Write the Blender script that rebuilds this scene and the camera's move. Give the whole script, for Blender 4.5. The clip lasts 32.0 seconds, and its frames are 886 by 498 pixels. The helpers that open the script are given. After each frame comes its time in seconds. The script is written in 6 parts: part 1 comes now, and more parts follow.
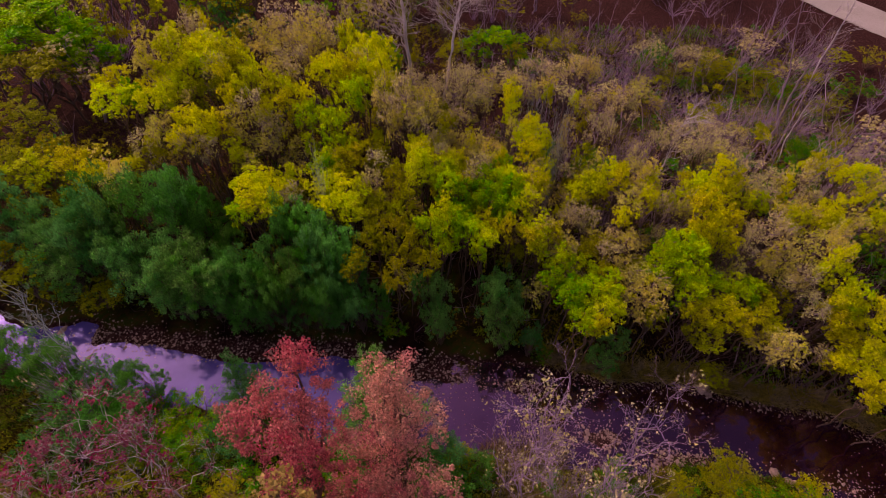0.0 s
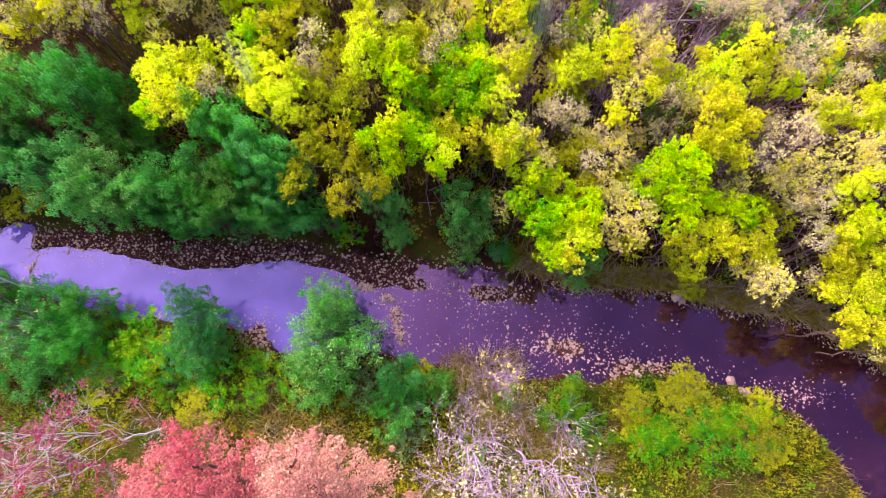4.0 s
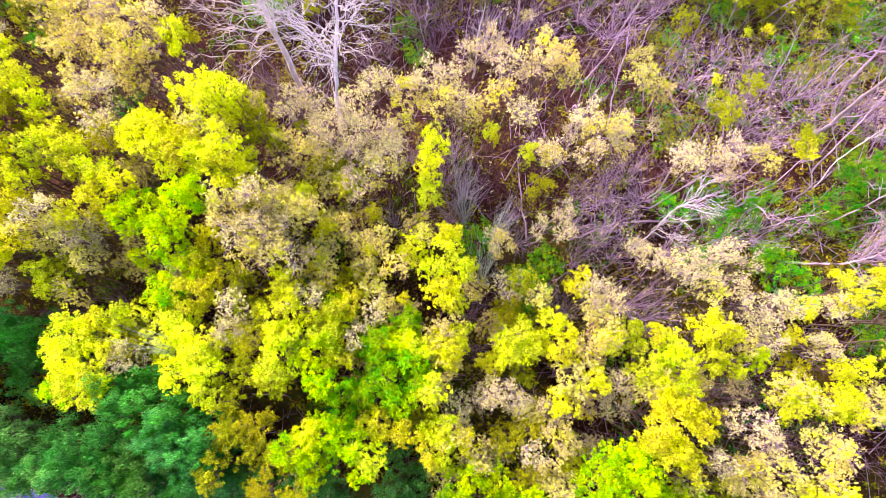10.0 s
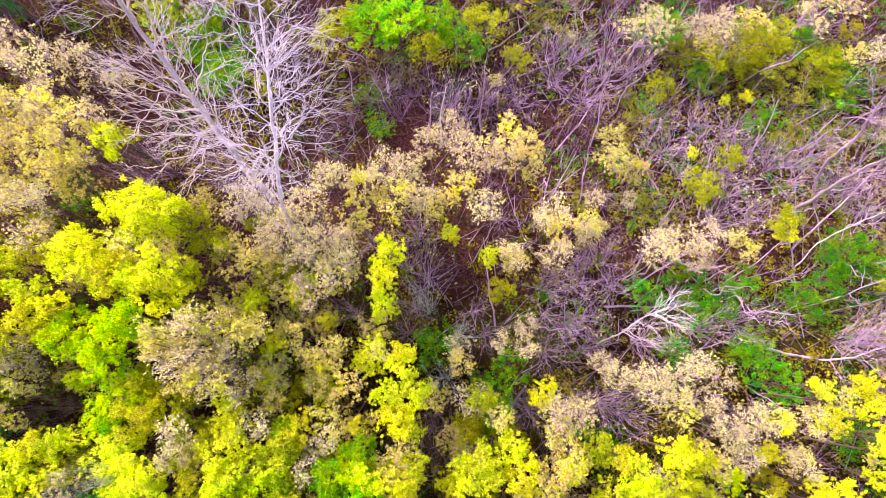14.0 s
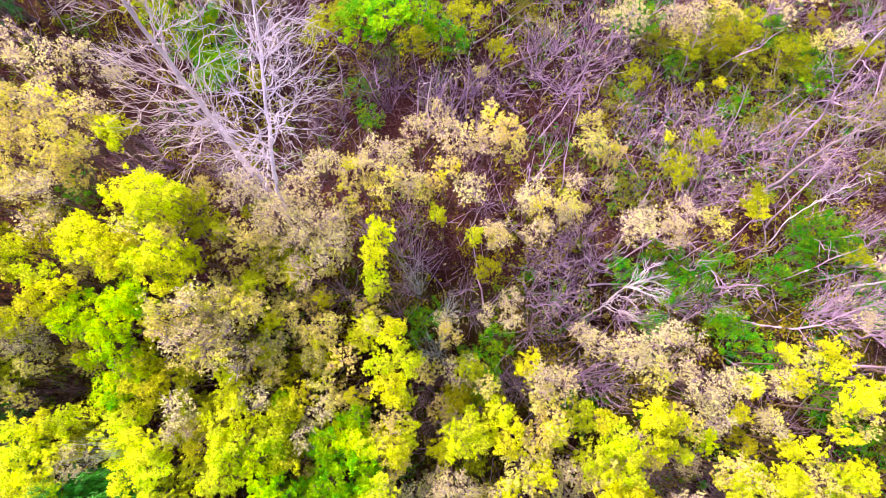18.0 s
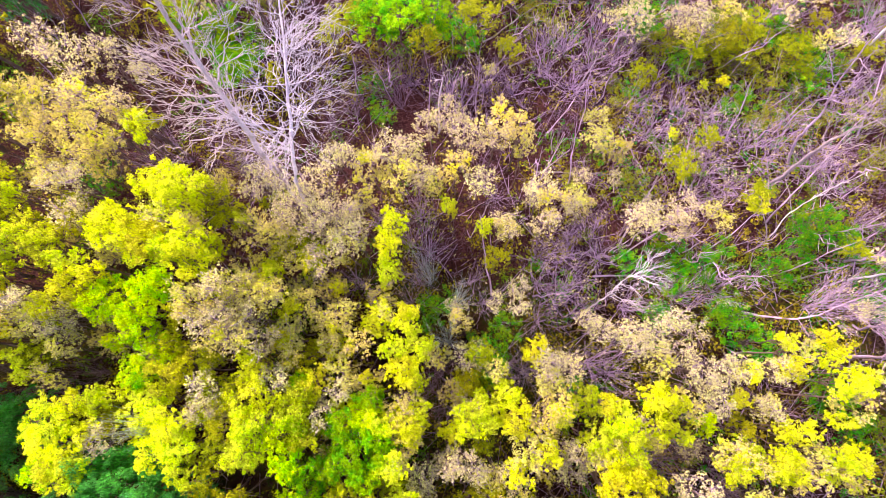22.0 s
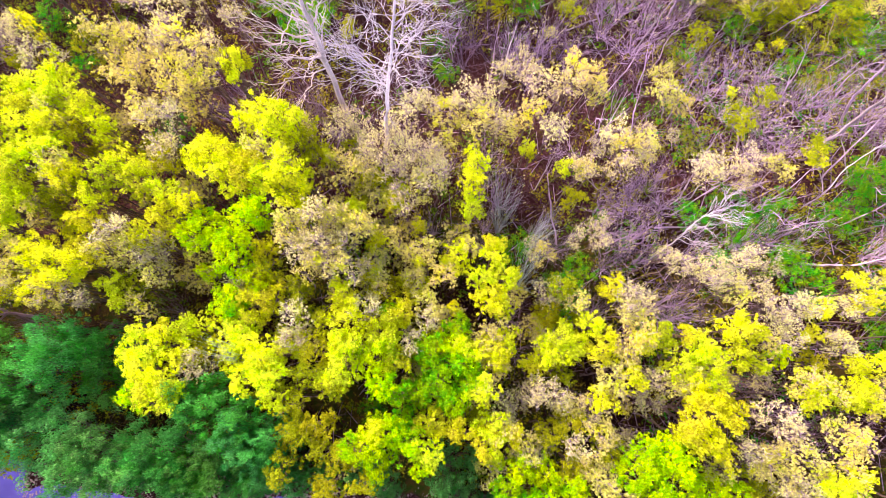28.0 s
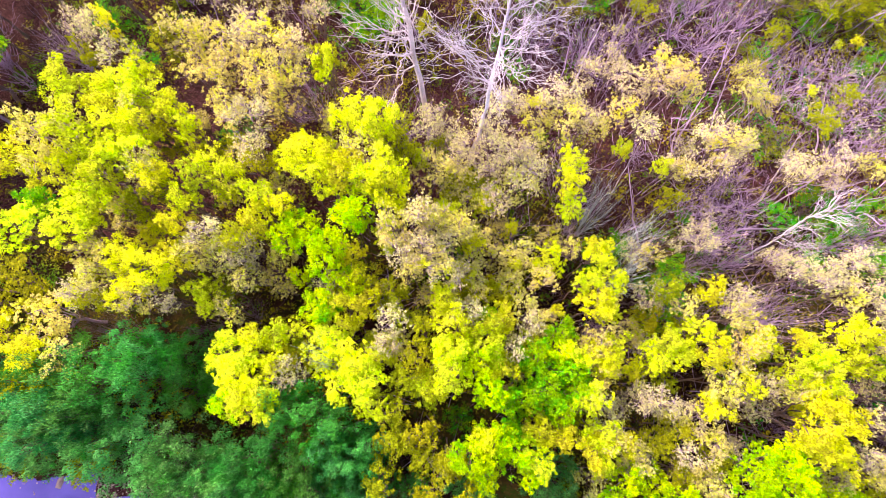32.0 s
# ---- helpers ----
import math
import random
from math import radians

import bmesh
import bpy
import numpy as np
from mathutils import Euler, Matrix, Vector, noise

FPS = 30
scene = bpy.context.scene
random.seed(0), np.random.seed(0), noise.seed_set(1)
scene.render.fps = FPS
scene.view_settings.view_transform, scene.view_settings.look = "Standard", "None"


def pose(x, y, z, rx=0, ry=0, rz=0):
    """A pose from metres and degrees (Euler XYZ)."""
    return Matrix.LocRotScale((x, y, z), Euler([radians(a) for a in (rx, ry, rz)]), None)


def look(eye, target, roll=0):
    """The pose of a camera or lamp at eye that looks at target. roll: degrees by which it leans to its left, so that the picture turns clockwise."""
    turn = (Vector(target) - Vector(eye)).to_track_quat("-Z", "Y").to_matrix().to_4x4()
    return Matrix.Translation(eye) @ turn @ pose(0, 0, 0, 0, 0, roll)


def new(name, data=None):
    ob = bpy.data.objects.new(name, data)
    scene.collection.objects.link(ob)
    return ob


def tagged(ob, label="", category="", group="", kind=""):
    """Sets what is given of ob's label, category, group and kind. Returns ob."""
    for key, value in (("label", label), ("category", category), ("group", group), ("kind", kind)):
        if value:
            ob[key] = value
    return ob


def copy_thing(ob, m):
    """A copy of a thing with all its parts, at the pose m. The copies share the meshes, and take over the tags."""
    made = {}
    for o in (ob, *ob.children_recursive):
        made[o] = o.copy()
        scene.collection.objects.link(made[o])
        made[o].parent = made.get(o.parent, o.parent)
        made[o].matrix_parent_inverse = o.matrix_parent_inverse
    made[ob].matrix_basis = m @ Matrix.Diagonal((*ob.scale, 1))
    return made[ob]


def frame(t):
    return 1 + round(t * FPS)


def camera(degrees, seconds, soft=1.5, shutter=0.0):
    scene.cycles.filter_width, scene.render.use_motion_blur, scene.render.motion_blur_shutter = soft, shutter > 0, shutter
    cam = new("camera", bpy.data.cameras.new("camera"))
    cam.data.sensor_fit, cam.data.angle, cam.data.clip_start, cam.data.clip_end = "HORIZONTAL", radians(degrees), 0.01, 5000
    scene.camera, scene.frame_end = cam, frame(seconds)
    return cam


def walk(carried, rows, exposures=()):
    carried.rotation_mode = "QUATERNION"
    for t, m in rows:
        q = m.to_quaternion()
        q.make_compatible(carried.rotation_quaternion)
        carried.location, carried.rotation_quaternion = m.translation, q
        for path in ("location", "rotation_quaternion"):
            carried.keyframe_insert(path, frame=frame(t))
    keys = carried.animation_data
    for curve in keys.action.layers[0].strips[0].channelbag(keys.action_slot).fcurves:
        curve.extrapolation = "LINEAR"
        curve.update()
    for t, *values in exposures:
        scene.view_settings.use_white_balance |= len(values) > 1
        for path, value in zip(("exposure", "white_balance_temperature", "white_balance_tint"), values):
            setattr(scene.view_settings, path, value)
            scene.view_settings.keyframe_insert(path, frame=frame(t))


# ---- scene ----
cam = camera(79.6, 32.0, soft=0.6)
PATH = [
    (0, (0.016, 0.091, 33.502), (0.028, 1.356, 31.953), 0.9),
    (0.5, (0.324, 1.401, 33.58), (0.336, 2.556, 31.947), 0.9),
    (1, (0.617, 2.716, 33.663), (0.628, 3.753, 31.953), 0.9),
    (1.5, (0.907, 3.976, 33.728), (0.917, 4.889, 31.949), 0.8),
    (2, (1.22, 5.173, 33.772), (1.229, 5.96, 31.934), 0.8),
    (2.5, (1.564, 6.336, 33.761), (1.573, 6.994, 31.872), 0.8),
    (4.5, (3.377, 11.34, 34.12), (3.359, 11.808, 32.176), -2.3),
    (5, (3.7, 12.4, 34.244), (3.682, 12.868, 32.299), -2.4),
    (5.5, (4.022, 13.456, 34.355), (4.002, 13.923, 32.41), -2.6),
    (6, (4.343, 14.549, 34.49), (4.321, 15.011, 32.544), -3.0),
    (6.5, (4.607, 15.666, 34.648), (4.586, 16.124, 32.701), -3.0),
    (7, (4.844, 16.86, 34.782), (4.823, 17.315, 32.835), -2.9),
    (7.5, (5.099, 18.226, 34.912), (5.077, 18.672, 32.962), -3.0),
    (8, (5.488, 19.632, 34.982), (5.46, 20.074, 33.032), -3.8),
    (8.5, (5.845, 21.123, 35.018), (5.814, 21.563, 33.067), -4.2),
    (9, (6.191, 22.684, 35.07), (6.157, 23.12, 33.118), -4.6),
    (9.5, (6.485, 24.378, 35.135), (6.451, 24.803, 33.181), -4.7),
    (10, (6.883, 25.879, 35.164), (6.845, 26.308, 33.211), -5.2),
    (10.5, (7.346, 27.683, 35.204), (7.302, 28.1, 33.248), -6.0),
    (11, (7.78, 29.318, 35.027), (7.734, 29.73, 33.071), -6.5),
    (11.5, (8.173, 30.783, 34.814), (8.127, 31.188, 32.856), -6.4),
    (12, (8.539, 31.535, 34.671), (8.493, 31.94, 32.713), -6.4),
    (12.5, (8.787, 31.808, 34.663), (8.742, 32.211, 32.705), -6.4),
    (13, (8.939, 31.924, 34.731), (8.898, 32.329, 32.772), -6.1),
    (13.5, (9.044, 32.081, 34.795), (9.007, 32.483, 32.836), -6.0),
    (14, (9.121, 32.285, 34.829), (9.089, 32.687, 32.87), -5.7),
    (14.5, (9.204, 32.394, 34.906), (9.178, 32.795, 32.946), -5.2),
    (16.5, (9.589, 31.735, 35.413), (9.572, 32.134, 33.453), -4.7),
    (17, (9.601, 31.476, 35.64), (9.584, 31.872, 33.68), -4.8),
    (17.5, (9.62, 31.168, 35.87), (9.601, 31.565, 33.91), -5.0),
    (18, (9.566, 30.879, 36.112), (9.549, 31.281, 34.153), -4.7),
    (18.5, (9.541, 30.691, 36.339), (9.52, 31.093, 34.38), -5.1),
    (19, (9.469, 30.624, 36.509), (9.447, 31.025, 34.55), -5.3),
    (19.5, (9.335, 30.594, 36.655), (9.314, 30.996, 34.696), -5.2),
    (20, (9.204, 30.618, 36.819), (9.183, 31.019, 34.86), -5.0),
    (20.5, (9.175, 30.604, 36.935), (9.151, 31.005, 34.975), -5.5),
    (21, (9.2, 30.554, 37.065), (9.171, 30.953, 35.106), -6.2),
    (21.5, (9.185, 30.322, 37.104), (9.155, 30.724, 35.145), -6.2),
    (22, (9.175, 30.09, 37.191), (9.141, 30.492, 35.232), -6.7),
    (22.5, (8.971, 29.745, 37.272), (8.938, 30.149, 35.314), -6.5),
    (23, (8.717, 29.289, 37.275), (8.686, 29.697, 35.317), -6.1),
    (23.5, (8.45, 28.838, 37.325), (8.417, 29.245, 35.367), -6.3),
    (24, (8.062, 28.325, 37.433), (8.029, 28.734, 35.476), -6.2),
    (24.5, (7.657, 27.812, 37.572), (7.624, 28.221, 35.614), -6.0),
    (25, (7.222, 27.295, 37.7), (7.189, 27.705, 35.742), -6.0),
    (25.5, (6.771, 26.847, 37.776), (6.739, 27.259, 35.819), -5.8),
    (27.5, (4.812, 26.153, 37.625), (4.784, 26.572, 35.669), -5.1),
    (28, (4.209, 26.166, 37.565), (4.183, 26.585, 35.609), -4.7),
    (28.5, (3.639, 26.179, 37.51), (3.613, 26.599, 35.555), -4.8),
    (29, (3.047, 26.206, 37.439), (3.022, 26.628, 35.485), -4.7),
    (29.5, (2.391, 26.215, 37.299), (2.367, 26.64, 35.345), -4.6),
    (30, (1.614, 26.262, 37.156), (1.594, 26.688, 35.202), -4.0),
    (30.5, (0.852, 26.294, 36.989), (0.832, 26.722, 35.035), -3.9),
    (31, (0.043, 26.316, 36.873), (0.021, 26.746, 34.92), -4.2),
    (31.5, (-0.687, 26.38, 36.804), (-0.708, 26.809, 34.85), -4.2),
    (32, (-1.43, 26.45, 36.692), (-1.448, 26.88, 34.739), -3.7),
]
EXPOSURES = [(0.0, -0.8, 9600, 46), (1.0, -0.22, 8600, 38), (2.0, 0.2, 8100, 31), (2.5, 0.5, 7800, 28), (4.5, 1.33, 7300, 21), (6.0, 1.63, 7200, 20), (10.0, 1.53, 7250, 22), (13.0, 1.35, 7300, 24), (24.0, 1.37, 7300, 23), (29.0, 1.47, 7250, 21), (32.0, 1.51, 7250, 21)]
walk(cam, [(t, look(eye, target, roll)) for t, eye, target, roll in PATH], EXPOSURES)

# ---- world and sun: a bright, evenly overcast day ----
world = bpy.data.worlds.new("sky")
scene.world = world
world.use_nodes = True
wn = world.node_tree
sky = wn.nodes.new("ShaderNodeTexSky")
sky.sky_type, sky.sun_disc = "NISHITA", False
sky.sun_elevation, sky.sun_rotation = radians(39), radians(315)
sky.air_density, sky.dust_density, sky.ozone_density = 1.0, 6.0, 1.0
wn.links.new(sky.outputs[0], wn.nodes["Background"].inputs[0])
wn.nodes["Background"].inputs[1].default_value = 0.15
sun = new("sun", bpy.data.lights.new("sun", "SUN"))
sun.data.energy, sun.data.angle, sun.data.color = 0.95, radians(20), (1.0, 0.95, 0.88)
sun.matrix_world = look((-48, 48, 55), (0, 0, 0))


# ---- materials ----
def material(name):
    m = bpy.data.materials.new(name)
    m.use_nodes = True
    t = m.node_tree
    t.nodes.clear()
    out = t.nodes.new("ShaderNodeOutputMaterial")
    return m, t, out


def node(t, kind, **values):
    n = t.nodes.new(kind)
    for key, value in values.items():
        n.inputs[key.replace("_", " ")].default_value = value
    return n


def blend(t, factor, a, b):
    n = t.nodes.new("ShaderNodeMix")
    n.data_type = "RGBA"
    for socket, value in ((n.inputs[0], factor), (n.inputs[6], a), (n.inputs[7], b)):
        if hasattr(value, "is_output"):
            t.links.new(value, socket)
        elif isinstance(value, tuple):
            socket.default_value = (*value, 1)
        else:
            socket.default_value = value
    return n.outputs[2]


def ramp(t, source, low, high):
    n = t.nodes.new("ShaderNodeMapRange")
    t.links.new(source, n.inputs[0])
    n.inputs[1].default_value, n.inputs[2].default_value = low, high
    return n.outputs[0]


def noisy(t, scale, detail=3.0, spot="Object"):
    at = t.nodes.new("ShaderNodeTexCoord")
    n = node(t, "ShaderNodeTexNoise", Scale=scale, Detail=detail)
    t.links.new(at.outputs[spot], n.inputs["Vector"])
    return n.outputs["Fac"]


def leaf_material(name, main, second, share=0.5, glow=0.32, scale=1.1, vary=0.42, hues=0.015, trees=0.16):
    """Leaves: two colours in clumps, each leaf and each tree a little off; light passes through."""
    m, t, out = material(name)
    clumps = ramp(t, noisy(t, scale), 0.62 - 0.35 * share - 0.08, 0.62 - 0.35 * share + 0.08)
    colour = blend(t, clumps, main, second)
    island = t.nodes.new("ShaderNodeNewGeometry")
    info = t.nodes.new("ShaderNodeObjectInfo")
    hue = t.nodes.new("ShaderNodeHueSaturation")
    t.links.new(colour, hue.inputs["Color"])
    value = t.nodes.new("ShaderNodeMapRange")
    t.links.new(island.outputs["Random Per Island"], value.inputs[0])
    value.inputs[3].default_value, value.inputs[4].default_value = 1 - vary, 1 + vary
    own = t.nodes.new("ShaderNodeMath")
    own.operation = "MULTIPLY"
    own.inputs[1].default_value = 7.31
    t.links.new(info.outputs["Random"], own.inputs[0])
    own_part = t.nodes.new("ShaderNodeMath")
    own_part.operation = "FRACT"
    t.links.new(own.outputs[0], own_part.inputs[0])
    own_value = t.nodes.new("ShaderNodeMapRange")
    t.links.new(own_part.outputs[0], own_value.inputs[0])
    own_value.inputs[3].default_value, own_value.inputs[4].default_value = 1 - trees, 1 + 0.7 * trees
    times = t.nodes.new("ShaderNodeMath")
    times.operation = "MULTIPLY"
    t.links.new(value.outputs[0], times.inputs[0])
    t.links.new(own_value.outputs[0], times.inputs[1])
    t.links.new(times.outputs[0], hue.inputs["Value"])
    shift = t.nodes.new("ShaderNodeMapRange")
    t.links.new(info.outputs["Random"], shift.inputs[0])
    shift.inputs[3].default_value, shift.inputs[4].default_value = 0.5 - hues, 0.5 + hues
    t.links.new(shift.outputs[0], hue.inputs["Hue"])
    body = node(t, "ShaderNodeBsdfPrincipled", Roughness=0.6)
    body.inputs["Specular IOR Level"].default_value = 0.15
    through_light = t.nodes.new("ShaderNodeBsdfTranslucent")
    t.links.new(hue.outputs[0], body.inputs["Base Color"])
    t.links.new(hue.outputs[0], through_light.inputs["Color"])
    both = t.nodes.new("ShaderNodeMixShader")
    both.inputs[0].default_value = glow
    t.links.new(body.outputs[0], both.inputs[1])
    t.links.new(through_light.outputs[0], both.inputs[2])
    t.links.new(both.outputs[0], out.inputs[0])
    return m


def rough_material(name, main, second, scale, rough=0.85, fine=25.0, bump=0.3, spot="Object"):
    """Bark, stone, soil: patches of two colours, fine grain in colour and relief."""
    m, t, out = material(name)
    colour = blend(t, ramp(t, noisy(t, scale, spot=spot), 0.38, 0.62), main, second)
    grain = noisy(t, fine, 5.0, spot)
    hue = t.nodes.new("ShaderNodeHueSaturation")
    t.links.new(colour, hue.inputs["Color"])
    value = t.nodes.new("ShaderNodeMapRange")
    t.links.new(grain, value.inputs[0])
    value.inputs[1].default_value, value.inputs[2].default_value = 0.3, 0.7
    value.inputs[3].default_value, value.inputs[4].default_value = 0.65, 1.3
    t.links.new(value.outputs[0], hue.inputs["Value"])
    relief = node(t, "ShaderNodeBump", Strength=bump, Distance=0.03)
    t.links.new(grain, relief.inputs["Height"])
    body = node(t, "ShaderNodeBsdfPrincipled", Roughness=rough)
    body.inputs["Specular IOR Level"].default_value = 0.25
    t.links.new(hue.outputs[0], body.inputs["Base Color"])
    t.links.new(relief.outputs[0], body.inputs["Normal"])
    t.links.new(body.outputs[0], out.inputs[0])
    return m


LEAF = {
    "Y": leaf_material("yellow_leaves", (0.745, 0.88, 0.010), (0.83, 0.86, 0.06), 0.4, 0.5, trees=0.18),
    "L": leaf_material("lime_leaves", (0.34, 0.76, 0.002), (0.62, 0.82, 0.002), 0.5, 0.42),
    "G": leaf_material("green_leaves", (0.10, 0.54, 0.003), (0.40, 0.68, 0.002), 0.45, 0.4),
    "O": leaf_material("ochre_leaves", (0.28, 0.33, 0.008), (0.47, 0.52, 0.012), 0.6, 0.42),
    "T": leaf_material("tan_seed_leaves", (0.88, 0.88, 0.36), (0.82, 0.75, 0.48), 0.5, 0.46, vary=0.35),
    "M": leaf_material("pale_yellow_leaves", (0.76, 0.82, 0.04), (0.82, 0.76, 0.26), 0.55, 0.42, scale=0.8, vary=0.35),
    "W": leaf_material("willow_leaves", (0.03, 0.43, 0.05), (0.11, 0.54, 0.12), 0.5, 0.32, scale=0.5, vary=0.45, hues=0.03, trees=0.3),
    "V": leaf_material("grey_willow_leaves", (0.055, 0.48, 0.085), (0.20, 0.58, 0.17), 0.5, 0.35, vary=0.4, trees=0.25),
    "S": leaf_material("silver_leaves", (0.30, 0.50, 0.27), (0.18, 0.44, 0.18), 0.5, 0.3),
    "K": leaf_material("bright_green_leaves", (0.03, 0.46, 0.012), (0.28, 0.54, 0.006), 0.35, 0.38, scale=0.7, vary=0.35, trees=0.3),
    "R": leaf_material("red_leaves", (0.70, 0.11, 0.24), (0.74, 0.26, 0.33), 0.5, 0.35, scale=0.35, vary=0.45),
    "E": leaf_material("rusty_tan_leaves", (0.76, 0.25, 0.30), (0.72, 0.42, 0.36), 0.55, 0.35, scale=0.35, vary=0.45),
    "P": leaf_material("magenta_leaves", (0.60, 0.02, 0.14), (0.46, 0.16, 0.22), 0.5, 0.35),
    "A": leaf_material("golden_leaves", (0.70, 0.50, 0.16), (0.62, 0.46, 0.20), 0.5, 0.35),
    "Q": leaf_material("dry_grass_blades", (0.48, 0.38, 0.28), (0.38, 0.30, 0.08), 0.5),
    "H": leaf_material("meadow_blades", (0.08, 0.31, 0.006), (0.37, 0.33, 0.01), 0.5, scale=0.35, vary=0.4),
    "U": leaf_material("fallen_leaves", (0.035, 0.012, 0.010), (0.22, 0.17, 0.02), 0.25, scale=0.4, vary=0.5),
    "J": leaf_material("olive_green_leaves", (0.20, 0.36, 0.015), (0.44, 0.44, 0.03), 0.5, 0.4, scale=0.8, vary=0.4, trees=0.25),
    "N": leaf_material("undergrowth_leaves", (0.12, 0.30, 0.01), (0.38, 0.33, 0.015), 0.5, scale=0.25, vary=0.5),
}
BARK = rough_material("grey_bark", (0.26, 0.17, 0.18), (0.16, 0.10, 0.10), 1.5)
PALE_BARK = rough_material("bleached_dead_wood", (0.82, 0.75, 0.95), (0.64, 0.56, 0.72), 1.2)
TWIG = rough_material("lilac_grey_twigs", (0.58, 0.42, 0.70), (0.40, 0.28, 0.44), 0.8)
GREY_TWIG = rough_material("grey_purple_twigs", (0.45, 0.30, 0.52), (0.25, 0.15, 0.25), 0.8)
SILVER_TWIG = rough_material("silver_blue_dead_twigs", (0.62, 0.72, 0.86), (0.46, 0.52, 0.60), 1.0)
LILAC = rough_material("pale_lilac_dry_stems", (0.64, 0.45, 0.81), (0.40, 0.27, 0.46), 0.5)
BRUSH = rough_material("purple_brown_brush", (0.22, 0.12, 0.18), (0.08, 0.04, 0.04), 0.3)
STONE = rough_material("river_stone", (0.58, 0.40, 0.42), (0.34, 0.22, 0.24), 1.5, rough=0.7, fine=18)
PALE_TAN = rough_material("weathered_tan_dead_wood", (0.78, 0.68, 0.82), (0.60, 0.50, 0.58), 0.9)
DEAD_BARK = rough_material("lilac_grey_dead_wood", (0.44, 0.36, 0.48), (0.32, 0.25, 0.32), 1.0)
ASPHALT = rough_material("pale_road_surface", (0.55, 0.50, 0.58), (0.48, 0.44, 0.50), 0.3, spot="Object")


def ground_material():
    m, t, out = material("forest_floor")
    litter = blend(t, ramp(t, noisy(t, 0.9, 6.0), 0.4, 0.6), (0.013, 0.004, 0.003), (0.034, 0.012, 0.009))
    grass = blend(t, ramp(t, noisy(t, 2.5, 6.0), 0.4, 0.6), (0.035, 0.06, 0.006), (0.09, 0.055, 0.014))
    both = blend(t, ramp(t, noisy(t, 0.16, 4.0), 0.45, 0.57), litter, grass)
    height = t.nodes.new("ShaderNodeSeparateXYZ")
    at = t.nodes.new("ShaderNodeTexCoord")
    t.links.new(at.outputs["Object"], height.inputs[0])
    gravel = blend(t, ramp(t, noisy(t, 7.0, 4.0), 0.45, 0.6), (0.035, 0.009, 0.012), (0.10, 0.04, 0.045))
    colour = blend(t, ramp(t, height.outputs[2], 0.12, 0.30), gravel, both)
    field = blend(t, ramp(t, noisy(t, 0.7, 6.0), 0.4, 0.62), (0.045, 0.06, 0.008), (0.09, 0.065, 0.018))
    side = t.nodes.new("ShaderNodeMapRange")
    t.links.new(height.outputs[1], side.inputs[0])
    side.inputs[1].default_value, side.inputs[2].default_value = 10.5, 9.0
    colour = blend(t, side.outputs[0], colour, field)
    relief = node(t, "ShaderNodeBump", Strength=0.6, Distance=0.08)
    t.links.new(noisy(t, 9.0, 6.0), relief.inputs["Height"])
    body = node(t, "ShaderNodeBsdfPrincipled", Roughness=0.95)
    body.inputs["Specular IOR Level"].default_value = 0.1
    t.links.new(colour, body.inputs["Base Color"])
    t.links.new(relief.outputs[0], body.inputs["Normal"])
    t.links.new(body.outputs[0], out.inputs[0])
    return m


